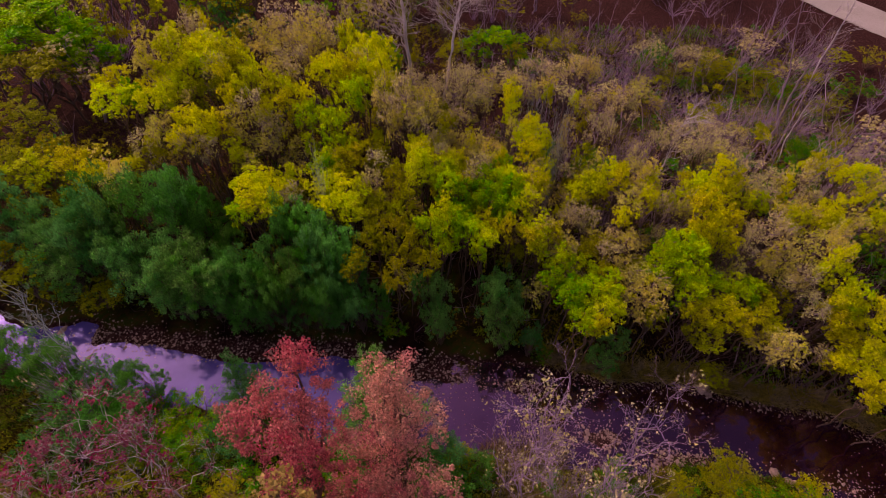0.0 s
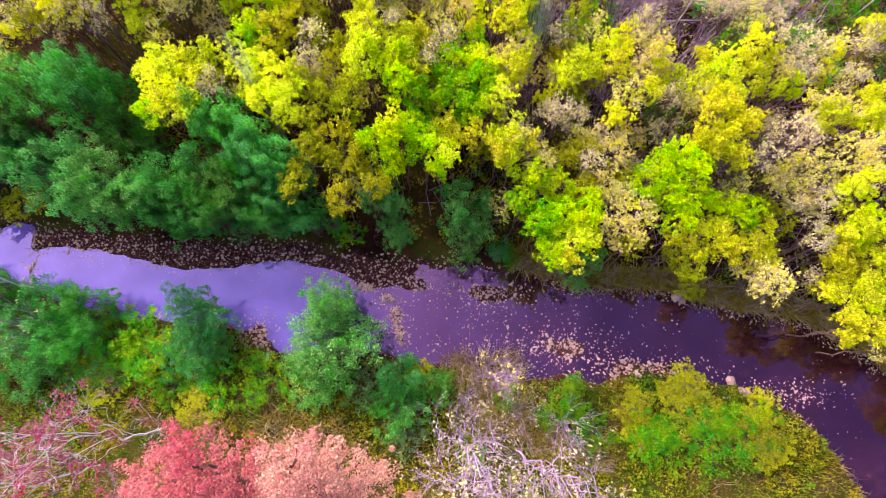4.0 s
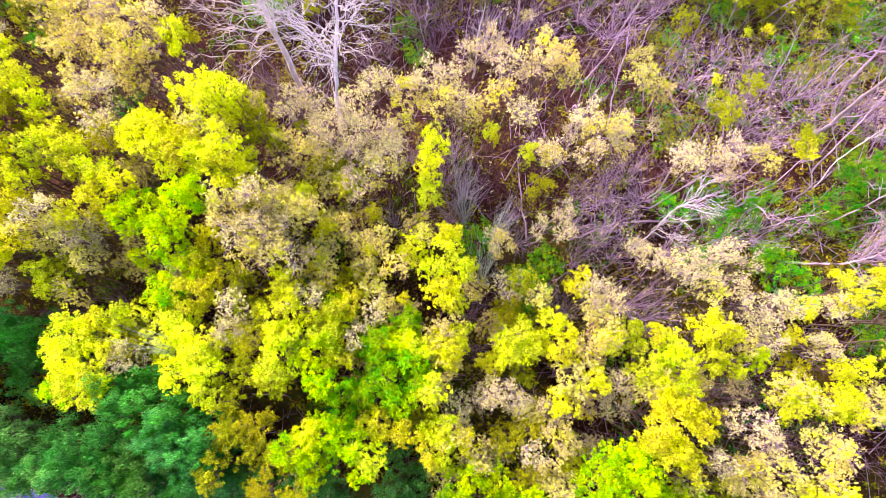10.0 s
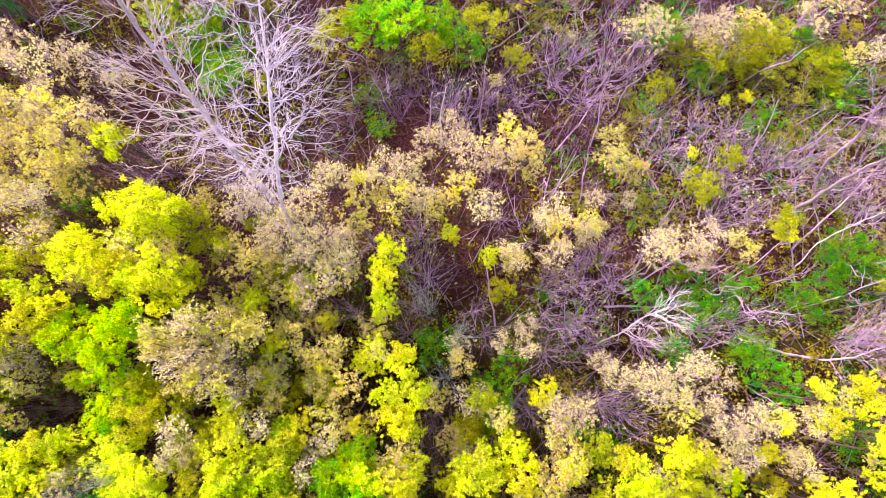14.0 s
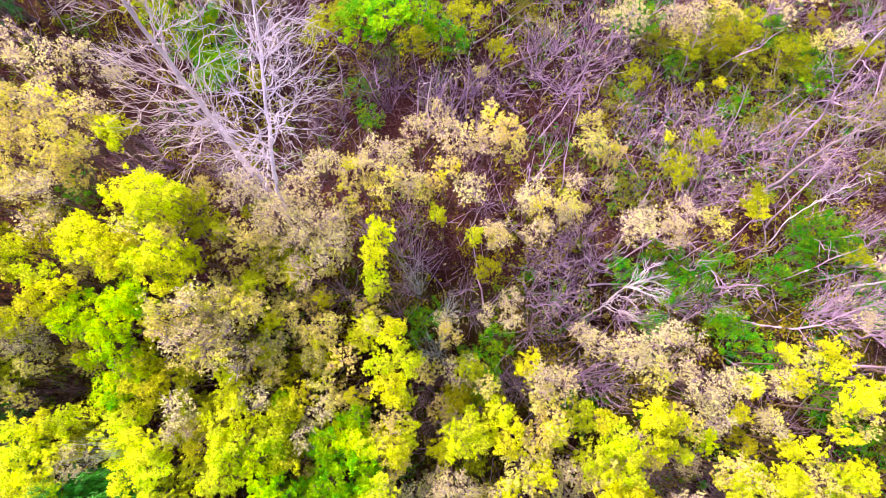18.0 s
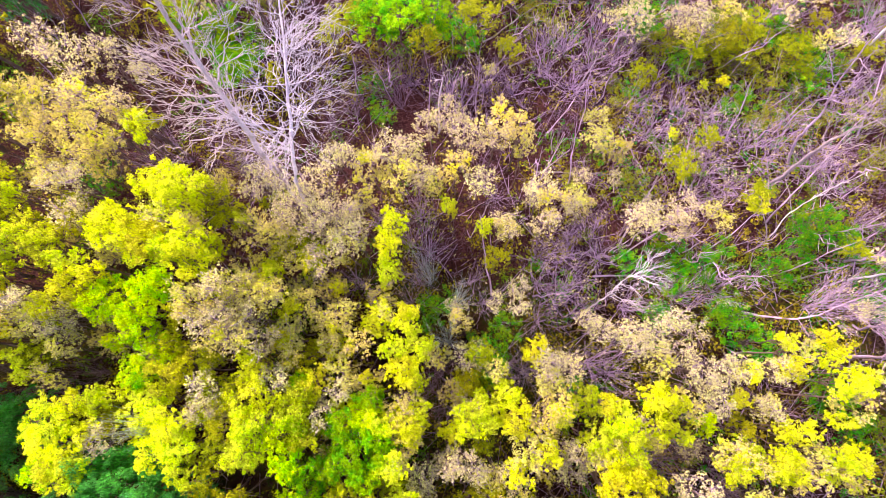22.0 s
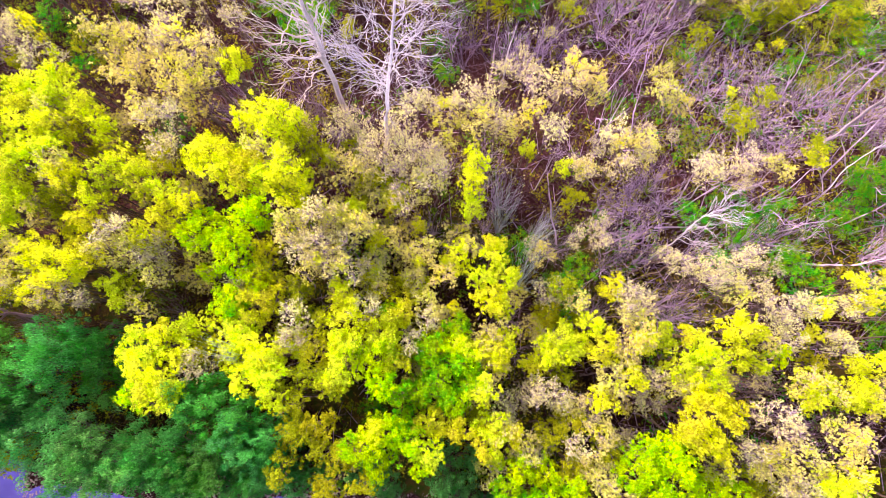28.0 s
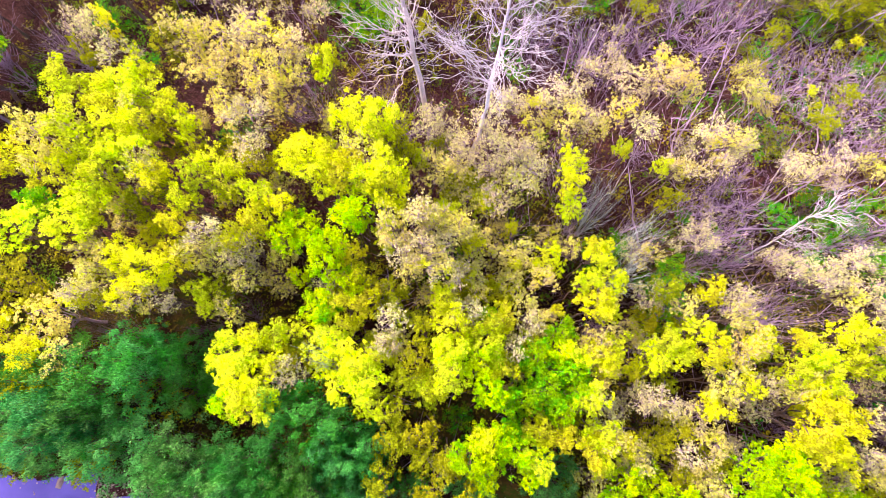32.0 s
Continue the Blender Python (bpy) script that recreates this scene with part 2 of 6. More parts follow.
def water_material():
    """Shallow, murky water: a smooth pool upstream, the sky's lavender put into its colour; a rippled riffle over
    stones downstream.
    """
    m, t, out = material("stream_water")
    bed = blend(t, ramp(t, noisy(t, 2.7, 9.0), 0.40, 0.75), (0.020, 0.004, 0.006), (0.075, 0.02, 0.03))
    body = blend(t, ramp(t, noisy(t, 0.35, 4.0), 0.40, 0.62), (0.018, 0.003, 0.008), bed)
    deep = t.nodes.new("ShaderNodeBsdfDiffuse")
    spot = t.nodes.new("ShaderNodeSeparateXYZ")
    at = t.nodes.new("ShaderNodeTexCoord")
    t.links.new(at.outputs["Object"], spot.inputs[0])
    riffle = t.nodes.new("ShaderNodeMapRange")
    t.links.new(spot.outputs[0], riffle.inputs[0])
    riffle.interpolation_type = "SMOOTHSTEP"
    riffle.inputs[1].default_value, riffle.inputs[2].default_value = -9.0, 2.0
    # lavender of the mirrored sky, painted into the pool's diffuse colour
    sky_lavender = blend(t, ramp(t, noisy(t, 0.4, 5.0), 0.35, 0.7), (0.16, 0.12, 0.62), (0.10, 0.075, 0.42))
    t.links.new(blend(t, riffle.outputs[0], sky_lavender, body), deep.inputs["Color"])
    share = t.nodes.new("ShaderNodeMapRange")
    t.links.new(riffle.outputs[0], share.inputs[0])
    share.inputs[3].default_value, share.inputs[4].default_value = 0.17, 0.27
    rough = t.nodes.new("ShaderNodeMapRange")
    t.links.new(riffle.outputs[0], rough.inputs[0])
    rough.inputs[3].default_value, rough.inputs[4].default_value = 0.02, 0.05
    # gloss halved downstream, standing in for dark trees mirrored there
    brown = t.nodes.new("ShaderNodeMapRange")
    t.links.new(spot.outputs[0], brown.inputs[0])
    brown.inputs[1].default_value, brown.inputs[2].default_value = 4.0, 13.0
    brown.inputs[3].default_value, brown.inputs[4].default_value = 1.0, 0.5
    patchy = t.nodes.new("ShaderNodeMapRange")
    t.links.new(noisy(t, 0.5, 5.0), patchy.inputs[0])
    patchy.inputs[1].default_value, patchy.inputs[2].default_value = 0.35, 0.65
    patchy.inputs[3].default_value, patchy.inputs[4].default_value = 0.8, 1.0
    shares = t.nodes.new("ShaderNodeMath")
    shares.operation = "MULTIPLY"
    t.links.new(brown.outputs[0], shares.inputs[0])
    t.links.new(patchy.outputs[0], shares.inputs[1])
    gloss_share = t.nodes.new("ShaderNodeMath")
    gloss_share.operation = "MULTIPLY"
    t.links.new(shares.outputs[0], gloss_share.inputs[0])
    t.links.new(share.outputs[0], gloss_share.inputs[1])
    relief = node(t, "ShaderNodeBump", Strength=0.16, Distance=0.02)
    t.links.new(noisy(t, 2.2, 4.0), relief.inputs["Height"])
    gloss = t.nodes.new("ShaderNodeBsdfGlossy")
    # reflections tinted by hand: lavender in the pool, purple over the riffle
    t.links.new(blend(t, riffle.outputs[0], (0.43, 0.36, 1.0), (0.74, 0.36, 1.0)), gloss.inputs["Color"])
    t.links.new(rough.outputs[0], gloss.inputs["Roughness"])
    t.links.new(relief.outputs[0], gloss.inputs["Normal"])
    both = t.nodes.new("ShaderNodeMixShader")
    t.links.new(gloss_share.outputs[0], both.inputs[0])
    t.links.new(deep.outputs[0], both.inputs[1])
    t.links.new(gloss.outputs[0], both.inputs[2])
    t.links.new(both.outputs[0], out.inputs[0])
    return m


# ---- the lie of the land ----
FAR_BANK = ((-45, 23.5), (-31.0, 20.3), (-28.5, 19.4), (-26.6, 20.2), (-21.5, 19.7), (-15.0, 18.9), (-7.5, 18.9), (-3.0, 17.8), (3.6, 17.3), (7.3, 16.9), (10.9, 15.7), (16.3, 15.5),
            (21.5, 14.0), (25.0, 13.6), (27.9, 11.9), (30.3, 10.3), (36.0, 5.0), (44, -4), (60, -24))
NEAR_BANK = ((-45, 20.0), (-25.8, 16.3), (-21.9, 15.1), (-18.0, 14.1), (-10.8, 13.6), (-7.7, 11.9), (-1.7, 11.9), (0.1, 11.4), (3.6, 10.8), (7.1, 10.5), (12.3, 10.1),
             (15.2, 10.8), (20.3, 10.0), (24.2, 8.2), (26.2, 5.9), (26.9, 4.4), (30, -1.0), (37, -12), (60, -36))
BARS = ((5.8, 15.5, 3.2, 1.0, 0.42), (10.2, 12.0, 3.6, 1.3, 0.37), (-0.3, 14.2, 0.4, 0.7, 0.42), (0.0, 12.8, 0.4, 0.9, 0.42), (-1.0, 15.2, 0.7, 0.35, 0.40), (-2.4, 15.9, 1.0, 0.3, 0.36),
        (-9.1, 13.0, 1.0, 1.1, 0.40), (15.5, 10.9, 3.0, 0.5, 0.36), (24.0, 9.2, 2.2, 0.6, 0.32), (-24.3, 17.2, 0.4, 1.3, 0.34))


def bank(table, x):
    xs, ys = zip(*table)
    return np.interp(x, xs, ys)


def smooth(v):
    v = np.clip(v, 0, 1)
    return v * v * (3 - 2 * v)


def waves(x, y):
    return (np.sin(x * 0.9 + 1.3 * np.sin(y * 0.37)) * np.cos(y * 0.8 + np.sin(x * 0.51)) + 0.5 * np.sin(x * 2.3 + y * 1.1) * np.cos(y * 2.1 - x * 0.7))


def land(x, y):
    """Height of the ground, arrays or numbers: two banks, the stream's bed between them, gravel bars in it."""
    x, y = np.asarray(x, float), np.asarray(y, float)
    wob = 0.22 * np.sin(x * 1.7) + 0.12 * np.sin(x * 4.1 + 1)
    far, near = bank(FAR_BANK, x) + wob, bank(NEAR_BANK, x) - 0.8 * wob
    up = smooth((y - far + 0.35) / 1.0) + smooth((near - y + 0.35) / 1.0)
    bed = -0.32 + 0.03 * waves(x * 2, y * 2)
    for bx, by, rx, ry, top in BARS:
        bed = bed + top * np.exp(-((x - bx) / rx) ** 2 - ((y - by) / ry) ** 2) * (1 + 0.12 * waves(x * 3, y * 3))
    shelf = smooth((y - far + 1.9 + 0.32 * np.sin(x * 0.43 + 1) + 0.07 * np.sin(x * 3.1 + 2 * np.sin(x * 0.7)) + wob) / 0.7) * smooth((x + 25.5) / 1.5) * smooth((4.0 - x) / 4.0)
    bed = bed + 0.42 * shelf * (1 - np.clip(up, 0, 1)) * (1 + 0.15 * waves(x * 3, y * 3))
    rise = 2.6 * smooth((near - y - 3.5) / 9) - 2.2 * smooth((y - 33) / 18)
    return bed + up * (0.72 + 0.13 * waves(x * 0.8, y * 0.8)) + rise


# ---- mesh tools ----
def mesh_from(name, verts, faces, mat, smooth_faces=False):
    """A mesh from arrays: verts (n, 3), faces (m, 3 or 4)."""
    me = bpy.data.meshes.new(name)
    verts, faces = np.asarray(verts, np.float32), np.asarray(faces, np.int32)
    me.vertices.add(len(verts))
    me.vertices.foreach_set("co", verts.ravel())
    k = faces.shape[1]
    me.loops.add(faces.size)
    me.loops.foreach_set("vertex_index", faces.ravel())
    me.polygons.add(len(faces))
    me.polygons.foreach_set("loop_start", np.arange(len(faces), dtype=np.int32) * k)
    me.update(calc_edges=True)
    if smooth_faces:
        me.polygons.foreach_set("use_smooth", np.ones(len(faces), bool))
    me.materials.append(mat)
    return me


def piece(name, me, parent=None, label=""):
    ob = new(name, me)
    if parent:
        ob.parent = parent
    return tagged(ob, label)


def unit(v):
    return v / np.maximum(np.linalg.norm(v, axis=-1, keepdims=True), 1e-9)


def leaves(rng, centres, spread, count, size, flat=0.5, droop=0.0):
    """count leaves round each of the centres: small pointed blades turned every way. spread: one radius per centre."""
    n = len(centres) * count
    mid = np.repeat(centres, count, 0)
    off = unit(rng.normal(size=(n, 3))) * (rng.random((n, 1)) ** 0.5) * np.repeat(spread, count)[:, None]
    off[:, 2] *= 0.8
    mid = mid + off
    normal = unit(rng.normal(size=(n, 3)) + np.array((0, 0, flat * 2)))
    along = unit(np.cross(normal, rng.normal(size=(n, 3))) - np.array((0, 0, droop)))
    side = unit(np.cross(normal, along))
    length = size * (0.55 + 0.9 * rng.random((n, 1)))
    wide = length * (0.36 + 0.16 * rng.random((n, 1))) * (0.6 if droop > 1 else 1)
    verts = np.stack((mid - along * length * 0.45 + side * wide, mid + along * length * 0.6, mid - along * length * 0.45 - side * wide), 1).reshape(-1, 3)
    return verts, np.arange(3 * n).reshape(-1, 3)


def tubes(lines, sides=3):
    """Tapered tubes along lines: each a list of (x, y, z, radius)."""
    verts, faces, start = [], [], 0
    ring = np.arange(sides) * 2 * np.pi / sides
    cos, sin = np.cos(ring)[:, None], np.sin(ring)[:, None]
    for line in lines:
        p = np.asarray(line, float)
        way = unit(np.gradient(p[:, :3], axis=0))
        ref = np.where(np.abs(way[:, 2:3]) > 0.9, np.array((1.0, 0, 0)), np.array((0, 0, 1.0)))
        a = unit(np.cross(way, ref))
        b = np.cross(way, a)
        for k in range(len(p)):
            verts.append(p[k, :3] + p[k, 3] * (cos * a[k] + sin * b[k]))
        for k in range(len(p) - 1):
            for s in range(sides):
                e = (s + 1) % sides
                faces.append((start + k * sides + s, start + k * sides + e, start + (k + 1) * sides + e, start + (k + 1) * sides + s))
        start += len(p) * sides
    return np.concatenate(verts), np.array(faces)


def limb(rng, start, end, r0, r1, steps=4, wander=0.12):
    """A bent, tapering line from start to end."""
    start, end = np.asarray(start, float), np.asarray(end, float)
    span = np.linalg.norm(end - start)
    rows = []
    for k in range(steps + 1):
        f = k / steps
        p = start + (end - start) * f + (rng.normal(size=3) * wander * span * 0.35 if 0 < k < steps else 0)
        rows.append((*p, r0 + (r1 - r0) * f))
    return rows


def branch_out(rng, start, way, length, radius, depth, lines, fork=3, spread=0.6, lift=0.15, tips=None):
    """A limb that forks again and again into thinner ones; tips gathers the ends."""
    way = unit(np.asarray(way, float))
    end = np.asarray(start, float) + way * length
    lines.append(limb(rng, start, end, radius, radius * 0.55, 4 if depth else 2, 0.16))
    if depth == 0:
        if tips is not None:
            tips.append(end)
        return
    for k in range(fork):
        f = 1.0 if k == 0 else 0.4 + 0.6 * rng.random()
        turn = unit(way + spread * rng.normal(size=3) + np.array((0, 0, lift)))
        branch_out(rng, np.asarray(start) + way * length * f, turn, length * (0.6 + 0.25 * rng.random()), radius * 0.58, depth - 1, lines, fork, spread, lift, tips)


# ---- setting ----
def spaced(inner_low, inner_high, step, reach):
    inner = np.arange(inner_low, inner_high + step / 2, step)
    out = [4, 10, 20, 40, 80, 160, 400, 900, reach]
    return np.concatenate(([inner_low - v for v in reversed(out)], inner, [inner_high + v for v in out]))


def build_ground():
    xs = spaced(-44, 48, 0.42, 2500)
    rough = spaced(-6, 72, 0.6, 2500)
    ys = np.concatenate((rough[rough < 8.9], np.arange(9.0, 22.0, 0.22), rough[rough > 22.1]))
    gx, gy = np.meshgrid(xs, ys)
    gz = land(gx, gy)
    n, m = len(xs), len(ys)
    verts = np.stack((gx, gy, gz), -1).reshape(-1, 3)
    i = (np.arange(m - 1)[:, None] * n + np.arange(n - 1)[None, :]).ravel()
    faces = np.stack((i, i + 1, i + n + 1, i + n), 1)
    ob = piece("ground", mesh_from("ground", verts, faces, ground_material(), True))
    tagged(ob, "brown leaf-littered forest floor with grassy patches and a gravelly stream bed", "ground", kind="structure")
    return ob


def build_water():
    xs = np.arange(-45, 56, 0.5)
    rows = np.linspace(0, 1, 9)
    far, near = bank(FAR_BANK, xs) + 0.6, bank(NEAR_BANK, xs) - 0.6
    verts = np.stack([np.stack((xs, near + (far - near) * f, np.zeros_like(xs)), -1) for f in rows]).reshape(-1, 3)
    n = len(xs)
    i = (np.arange(len(rows) - 1)[:, None] * n + np.arange(n - 1)[None, :]).ravel()
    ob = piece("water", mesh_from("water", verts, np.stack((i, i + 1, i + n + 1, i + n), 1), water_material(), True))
    tagged(ob, "shallow murky stream mirroring sky and trees, sky lavender painted into its pool", "stream", kind="structure")


def build_road():
    bm = bmesh.new()
    a, b = Vector((36, 96, 0)), Vector((76, 36, 0))
    along = (b - a).normalized()
    side = Vector((-along.y, along.x, 0))
    steps = 24
    rows = []
    for k in range(steps + 1):
        p = a + (b - a) * k / steps
        rows.append([bm.verts.new((*(p + side * w).xy, float(land(p.x, p.y)) + z)) for w, z in ((0.0, 0.02), (0.15, 0.12), (6.5, 0.16), (6.7, 0.02))])
    for r0, r1 in zip(rows, rows[1:]):
        for k in range(3):
            bm.faces.new((r0[k], r1[k], r1[k + 1], r0[k + 1]))
    bm.normal_update()
    me = bpy.data.meshes.new("road")
    bm.to_mesh(me)
    me.materials.append(ASPHALT)
    tagged(new("road", me), "pale paved road beyond the edge of the wood", "road", kind="structure")


build_ground()
build_water()
build_road()

# ---- trees: one maker for each habit, a few forms each, then copies ----
WORDS = {
    "Y": ("maple_tree", "bright yellow autumn maple tree in a dense thicket", "tree", "yellow maples"),
    "L": ("maple_tree", "lime-green maple tree just turning yellow", "tree", "lime maples"),
    "G": ("ash_tree", "leafy green tree with yellowing outer leaves", "tree", "green trees"),
    "O": ("hawthorn_tree", "low ochre-brown autumn tree with fading leaves", "tree", "ochre trees"),
    "T": ("elder_tree", "thin tree with cream-tan dry seed clusters", "tree", "tan seeding trees"),
    "M": ("elder_tree", "half-bare tree with pale yellow leaves and tan seeds", "tree", "pale yellow trees"),
    "W": ("willow_bush", "dark green willow bush on the stream bank", "bush", "willow bushes"),
    "V": ("willow_tree", "grey-green drooping willow leaning over the stream", "tree", "grey willows"),
    "S": ("willow_bush", "silvery grey-green willow bush beside the stream", "bush", "silver bushes"),
    "K": ("green_shrub", "small bright green leafy shrub on open ground", "shrub", "green shrubs"),
    "J": ("olive_shrub", "loose olive-green and yellowish low shrub", "shrub", "olive shrubs"),
    "B": ("bare_shrub", "leafless lilac-grey shrub of fanning thin stems", "shrub", "bare shrubs"),
    "D": ("bare_shrub", "dense grey-purple leafless shrub of very fine twigs", "shrub", "fine bare shrubs"),
    "X": ("bare_shrub", "silvery blue-grey dead shrub with stiff radiating twigs", "shrub", "silver bare shrubs"),
    "Q": ("dry_grass_clump", "pale dry reedy grass clump near the water", "grass", "dry grass clumps"),
}
FORMS, PLANTED, SPOTS = {}, {}, []


def lobes(rng, r, low, high, count):
    """Centres and radii of the lumps that make up a crown."""
    rows = [(0, 0, high - 0.42 * r, 0.5 * r)]
    turn = rng.random() * 6.28
    for k in range(count):
        a = turn + 6.28 * k / count + rng.normal() * 0.35
        d = r * (0.45 + 0.3 * rng.random())
        rows.append((d * np.cos(a), d * np.sin(a), low + (high - low) * (0.25 + 0.6 * rng.random()), r * (0.32 + 0.16 * rng.random())))
    return rows


def crown_points(rng, rows, count):
    """Clump centres over the lobes, more of them on top than below."""
    pts = []
    for k in range(count):
        x, y, z, r = rows[int(rng.integers(len(rows)))]
        way = unit(rng.normal(size=3) + np.array((0, 0, 0.55)))
        reach = 0.45 + 0.75 * rng.random() + (0.45 * rng.random() if rng.random() < 0.25 else 0)
        pts.append(np.array((x, y, z)) + way * r * reach * np.array((1, 1, 0.95)))
    return np.array(pts)


def tall_form(kind, seed, far):
    """A tree 9 m high with a crown 2 m in radius; the far ones with fewer, larger leaves."""
    rng = np.random.default_rng(seed)
    clumps, per, size, spread, twigs = {"Y": (176, 34, 0.115, 0.20, 12), "L": (180, 42, 0.11, 0.22, 10), "G": (180, 42, 0.11, 0.22, 10), "O": (100, 30, 0.115, 0.22, 12),
                                        "T": (230, 16, 0.09, 0.13, 40), "M": (210, 20, 0.098, 0.145, 24)}[kind]
    if far:
        clumps, per, size, twigs = clumps // 2, per // 2 + 4, size * 1.5, twigs // 2
    rows = lobes(rng, 2.0, 4.2, 9.0, 6)
    pts = crown_points(rng, rows, clumps)
    root = new(WORDS[kind][0])
    fork = np.array((rng.normal() * 0.25, rng.normal() * 0.25, 3.2))
    stems = [limb(rng, (0, 0, -0.3), fork, 0.13, 0.10, 5, 0.06)]
    for x, y, z, r in rows:
        stems.append(limb(rng, fork + rng.normal(size=3) * 0.05, (x, y, z), 0.07, 0.025, 5, 0.12))
    for k in range(twigs):
        p = pts[int(rng.integers(len(pts)))]
        x, y, z, r = min(rows, key=lambda q: (q[0] - p[0]) ** 2 + (q[1] - p[1]) ** 2 + (q[2] - p[2]) ** 2)
        stems.append(limb(rng, (x, y, z - 0.3 * r), p + unit(p - np.array((x, y, z))) * 0.3, 0.022, 0.007, 3, 0.2))
    v, f = tubes(stems, 3 if kind in "TM" else 4)
    piece("trunk", mesh_from("trunk", v, f, TWIG if kind in "TM" else BARK, True), root, "thin lilac-grey branched trunk" if kind in "TM" else "")
    v, f = leaves(rng, pts, spread * (0.7 + 0.7 * rng.random(len(pts))), per, size)
    piece("crown", mesh_from("crown", v, f, LEAF[kind]), root)
    return root, 2.2, 9.0


def slim_form(kind, seed):
    """A slender tree 9 m high whose small rounded crown, 1.2 m in radius, sits at the top."""
    rng = np.random.default_rng(seed)
    clumps, per, size, spread, twigs = {"Y": (135, 33, 0.086, 0.17, 16), "L": (135, 36, 0.082, 0.18, 12), "G": (135, 36, 0.082, 0.18, 12), "O": (110, 28, 0.084, 0.19, 18),
                                        "T": (190, 9, 0.072, 0.13, 95), "M": (165, 15, 0.078, 0.13, 60)}[kind]
    rows = lobes(rng, 1.2, 6.2, 9.0, 8)
    pts = crown_points(rng, rows, clumps)
    root = new(WORDS[kind][0])
    fork = np.array((rng.normal() * 0.2, rng.normal() * 0.2, 5.6))
    stems = [limb(rng, (0, 0, -0.3), fork, 0.085, 0.06, 5, 0.05)]
    for x, y, z, r in rows:
        stems.append(limb(rng, fork + rng.normal(size=3) * 0.05, (x, y, z), 0.045, 0.018, 5, 0.12))
    for k in range(twigs):
        p = pts[int(rng.integers(len(pts)))]
        x, y, z, r = min(rows, key=lambda q: (q[0] - p[0]) ** 2 + (q[1] - p[1]) ** 2 + (q[2] - p[2]) ** 2)
        stems.append(limb(rng, (x, y, z - 0.3 * r), p + unit(p - np.array((x, y, z))) * 0.3, 0.013, 0.006, 3, 0.2))
    v, f = tubes(stems, 3)
    me = mesh_from("trunk", v, f, BARK, True)
    if kind in "TM":
        me.materials.append(TWIG)
        main = sum((len(line) - 1) * 3 for line in stems[:1 + len(rows)])
        me.polygons.foreach_set("material_index", (np.arange(len(f)) >= main).astype(np.int32))
    piece("trunk", me, root, "thin branched trunk with lilac-grey twigs" if kind in "TM" else "")
    v, f = leaves(rng, pts, spread * (0.45 + 1.0 * rng.random(len(pts))), per, size)
    piece("crown", mesh_from("crown", v, f, LEAF[kind]), root)
    return root, 1.32, 9.0


def bush_form(kind, seed, far):
    """A bush 4 m high and 2 m in radius, leafy to the ground."""
    rng = np.random.default_rng(seed)
    clumps, per, size = {"W": (150, 76, 0.088), "V": (150, 76, 0.095), "S": (80, 70, 0.085), "K": (84, 40, 0.095), "J": (74, 30, 0.09)}[kind]
    if far:
        per, size = per // 3, size * 1.6
    rows = lobes(rng, 2.0, 0.6, 4.0, 8)
    pts = crown_points(rng, rows, clumps)
    pts[:, 2] = np.maximum(pts[:, 2], 0.35)
    root = new(WORDS[kind][0])
    stems = [limb(rng, (rng.normal() * 0.15, rng.normal() * 0.15, -0.2), (x, y, z), 0.05, 0.015, 4, 0.12) for x, y, z, r in rows]
    stems += [limb(rng, (0, 0, 0.2), p + unit(p) * 0.25, 0.02, 0.005, 3, 0.15) for p in pts[::3]]
    v, f = tubes(stems, 3)
    piece("trunk", mesh_from("trunk", v, f, BARK), root)
    v, f = leaves(rng, pts, (0.24 if kind in "WV" else 0.3) * (0.7 + 0.7 * rng.random(len(pts))), per, size, 0.4, 1.6 if kind in "VSW" else 0.5)
    piece("crown", mesh_from("crown", v, f, LEAF[kind]), root)
    return root, 2.0, 4.0


def bare_form(kind, seed, far):
    """A leafless shrub 3.2 m high and 2 m in radius: thin stems that fan out all round and fork."""
    rng = np.random.default_rng(seed)
    root = new(WORDS[kind][0])
    lines, tips = [], []
    count, thick, wood = {"B": (20, 0.030, LILAC), "D": (26, 0.018, GREY_TWIG), "X": (26, 0.036, SILVER_TWIG)}[kind]
    for k in range(count // 2 if far else count):
        a, lean = rng.random() * 6.28, 0.15 + 1.15 * rng.random()
        way = np.array((np.cos(a) * lean, np.sin(a) * lean, 1.0))
        branch_out(rng, rng.normal(size=3) * np.array((0.15, 0.15, 0)), way, 1.1 + 0.6 * rng.random(), thick, 3, lines, 2, 0.34, 0.08, tips)
    v, f = tubes(lines, 3)
    piece("trunk", mesh_from("trunk", v, f, wood), root)
    if kind == "B":
        some = np.array(tips)[::6]
        v, f = leaves(rng, some, np.full(len(some), 0.2), 5, 0.085)
        piece("crown", mesh_from("crown", v, f, LEAF["T"]), root, "a few dry tan leaves left")
    return root, 2.0, 3.2


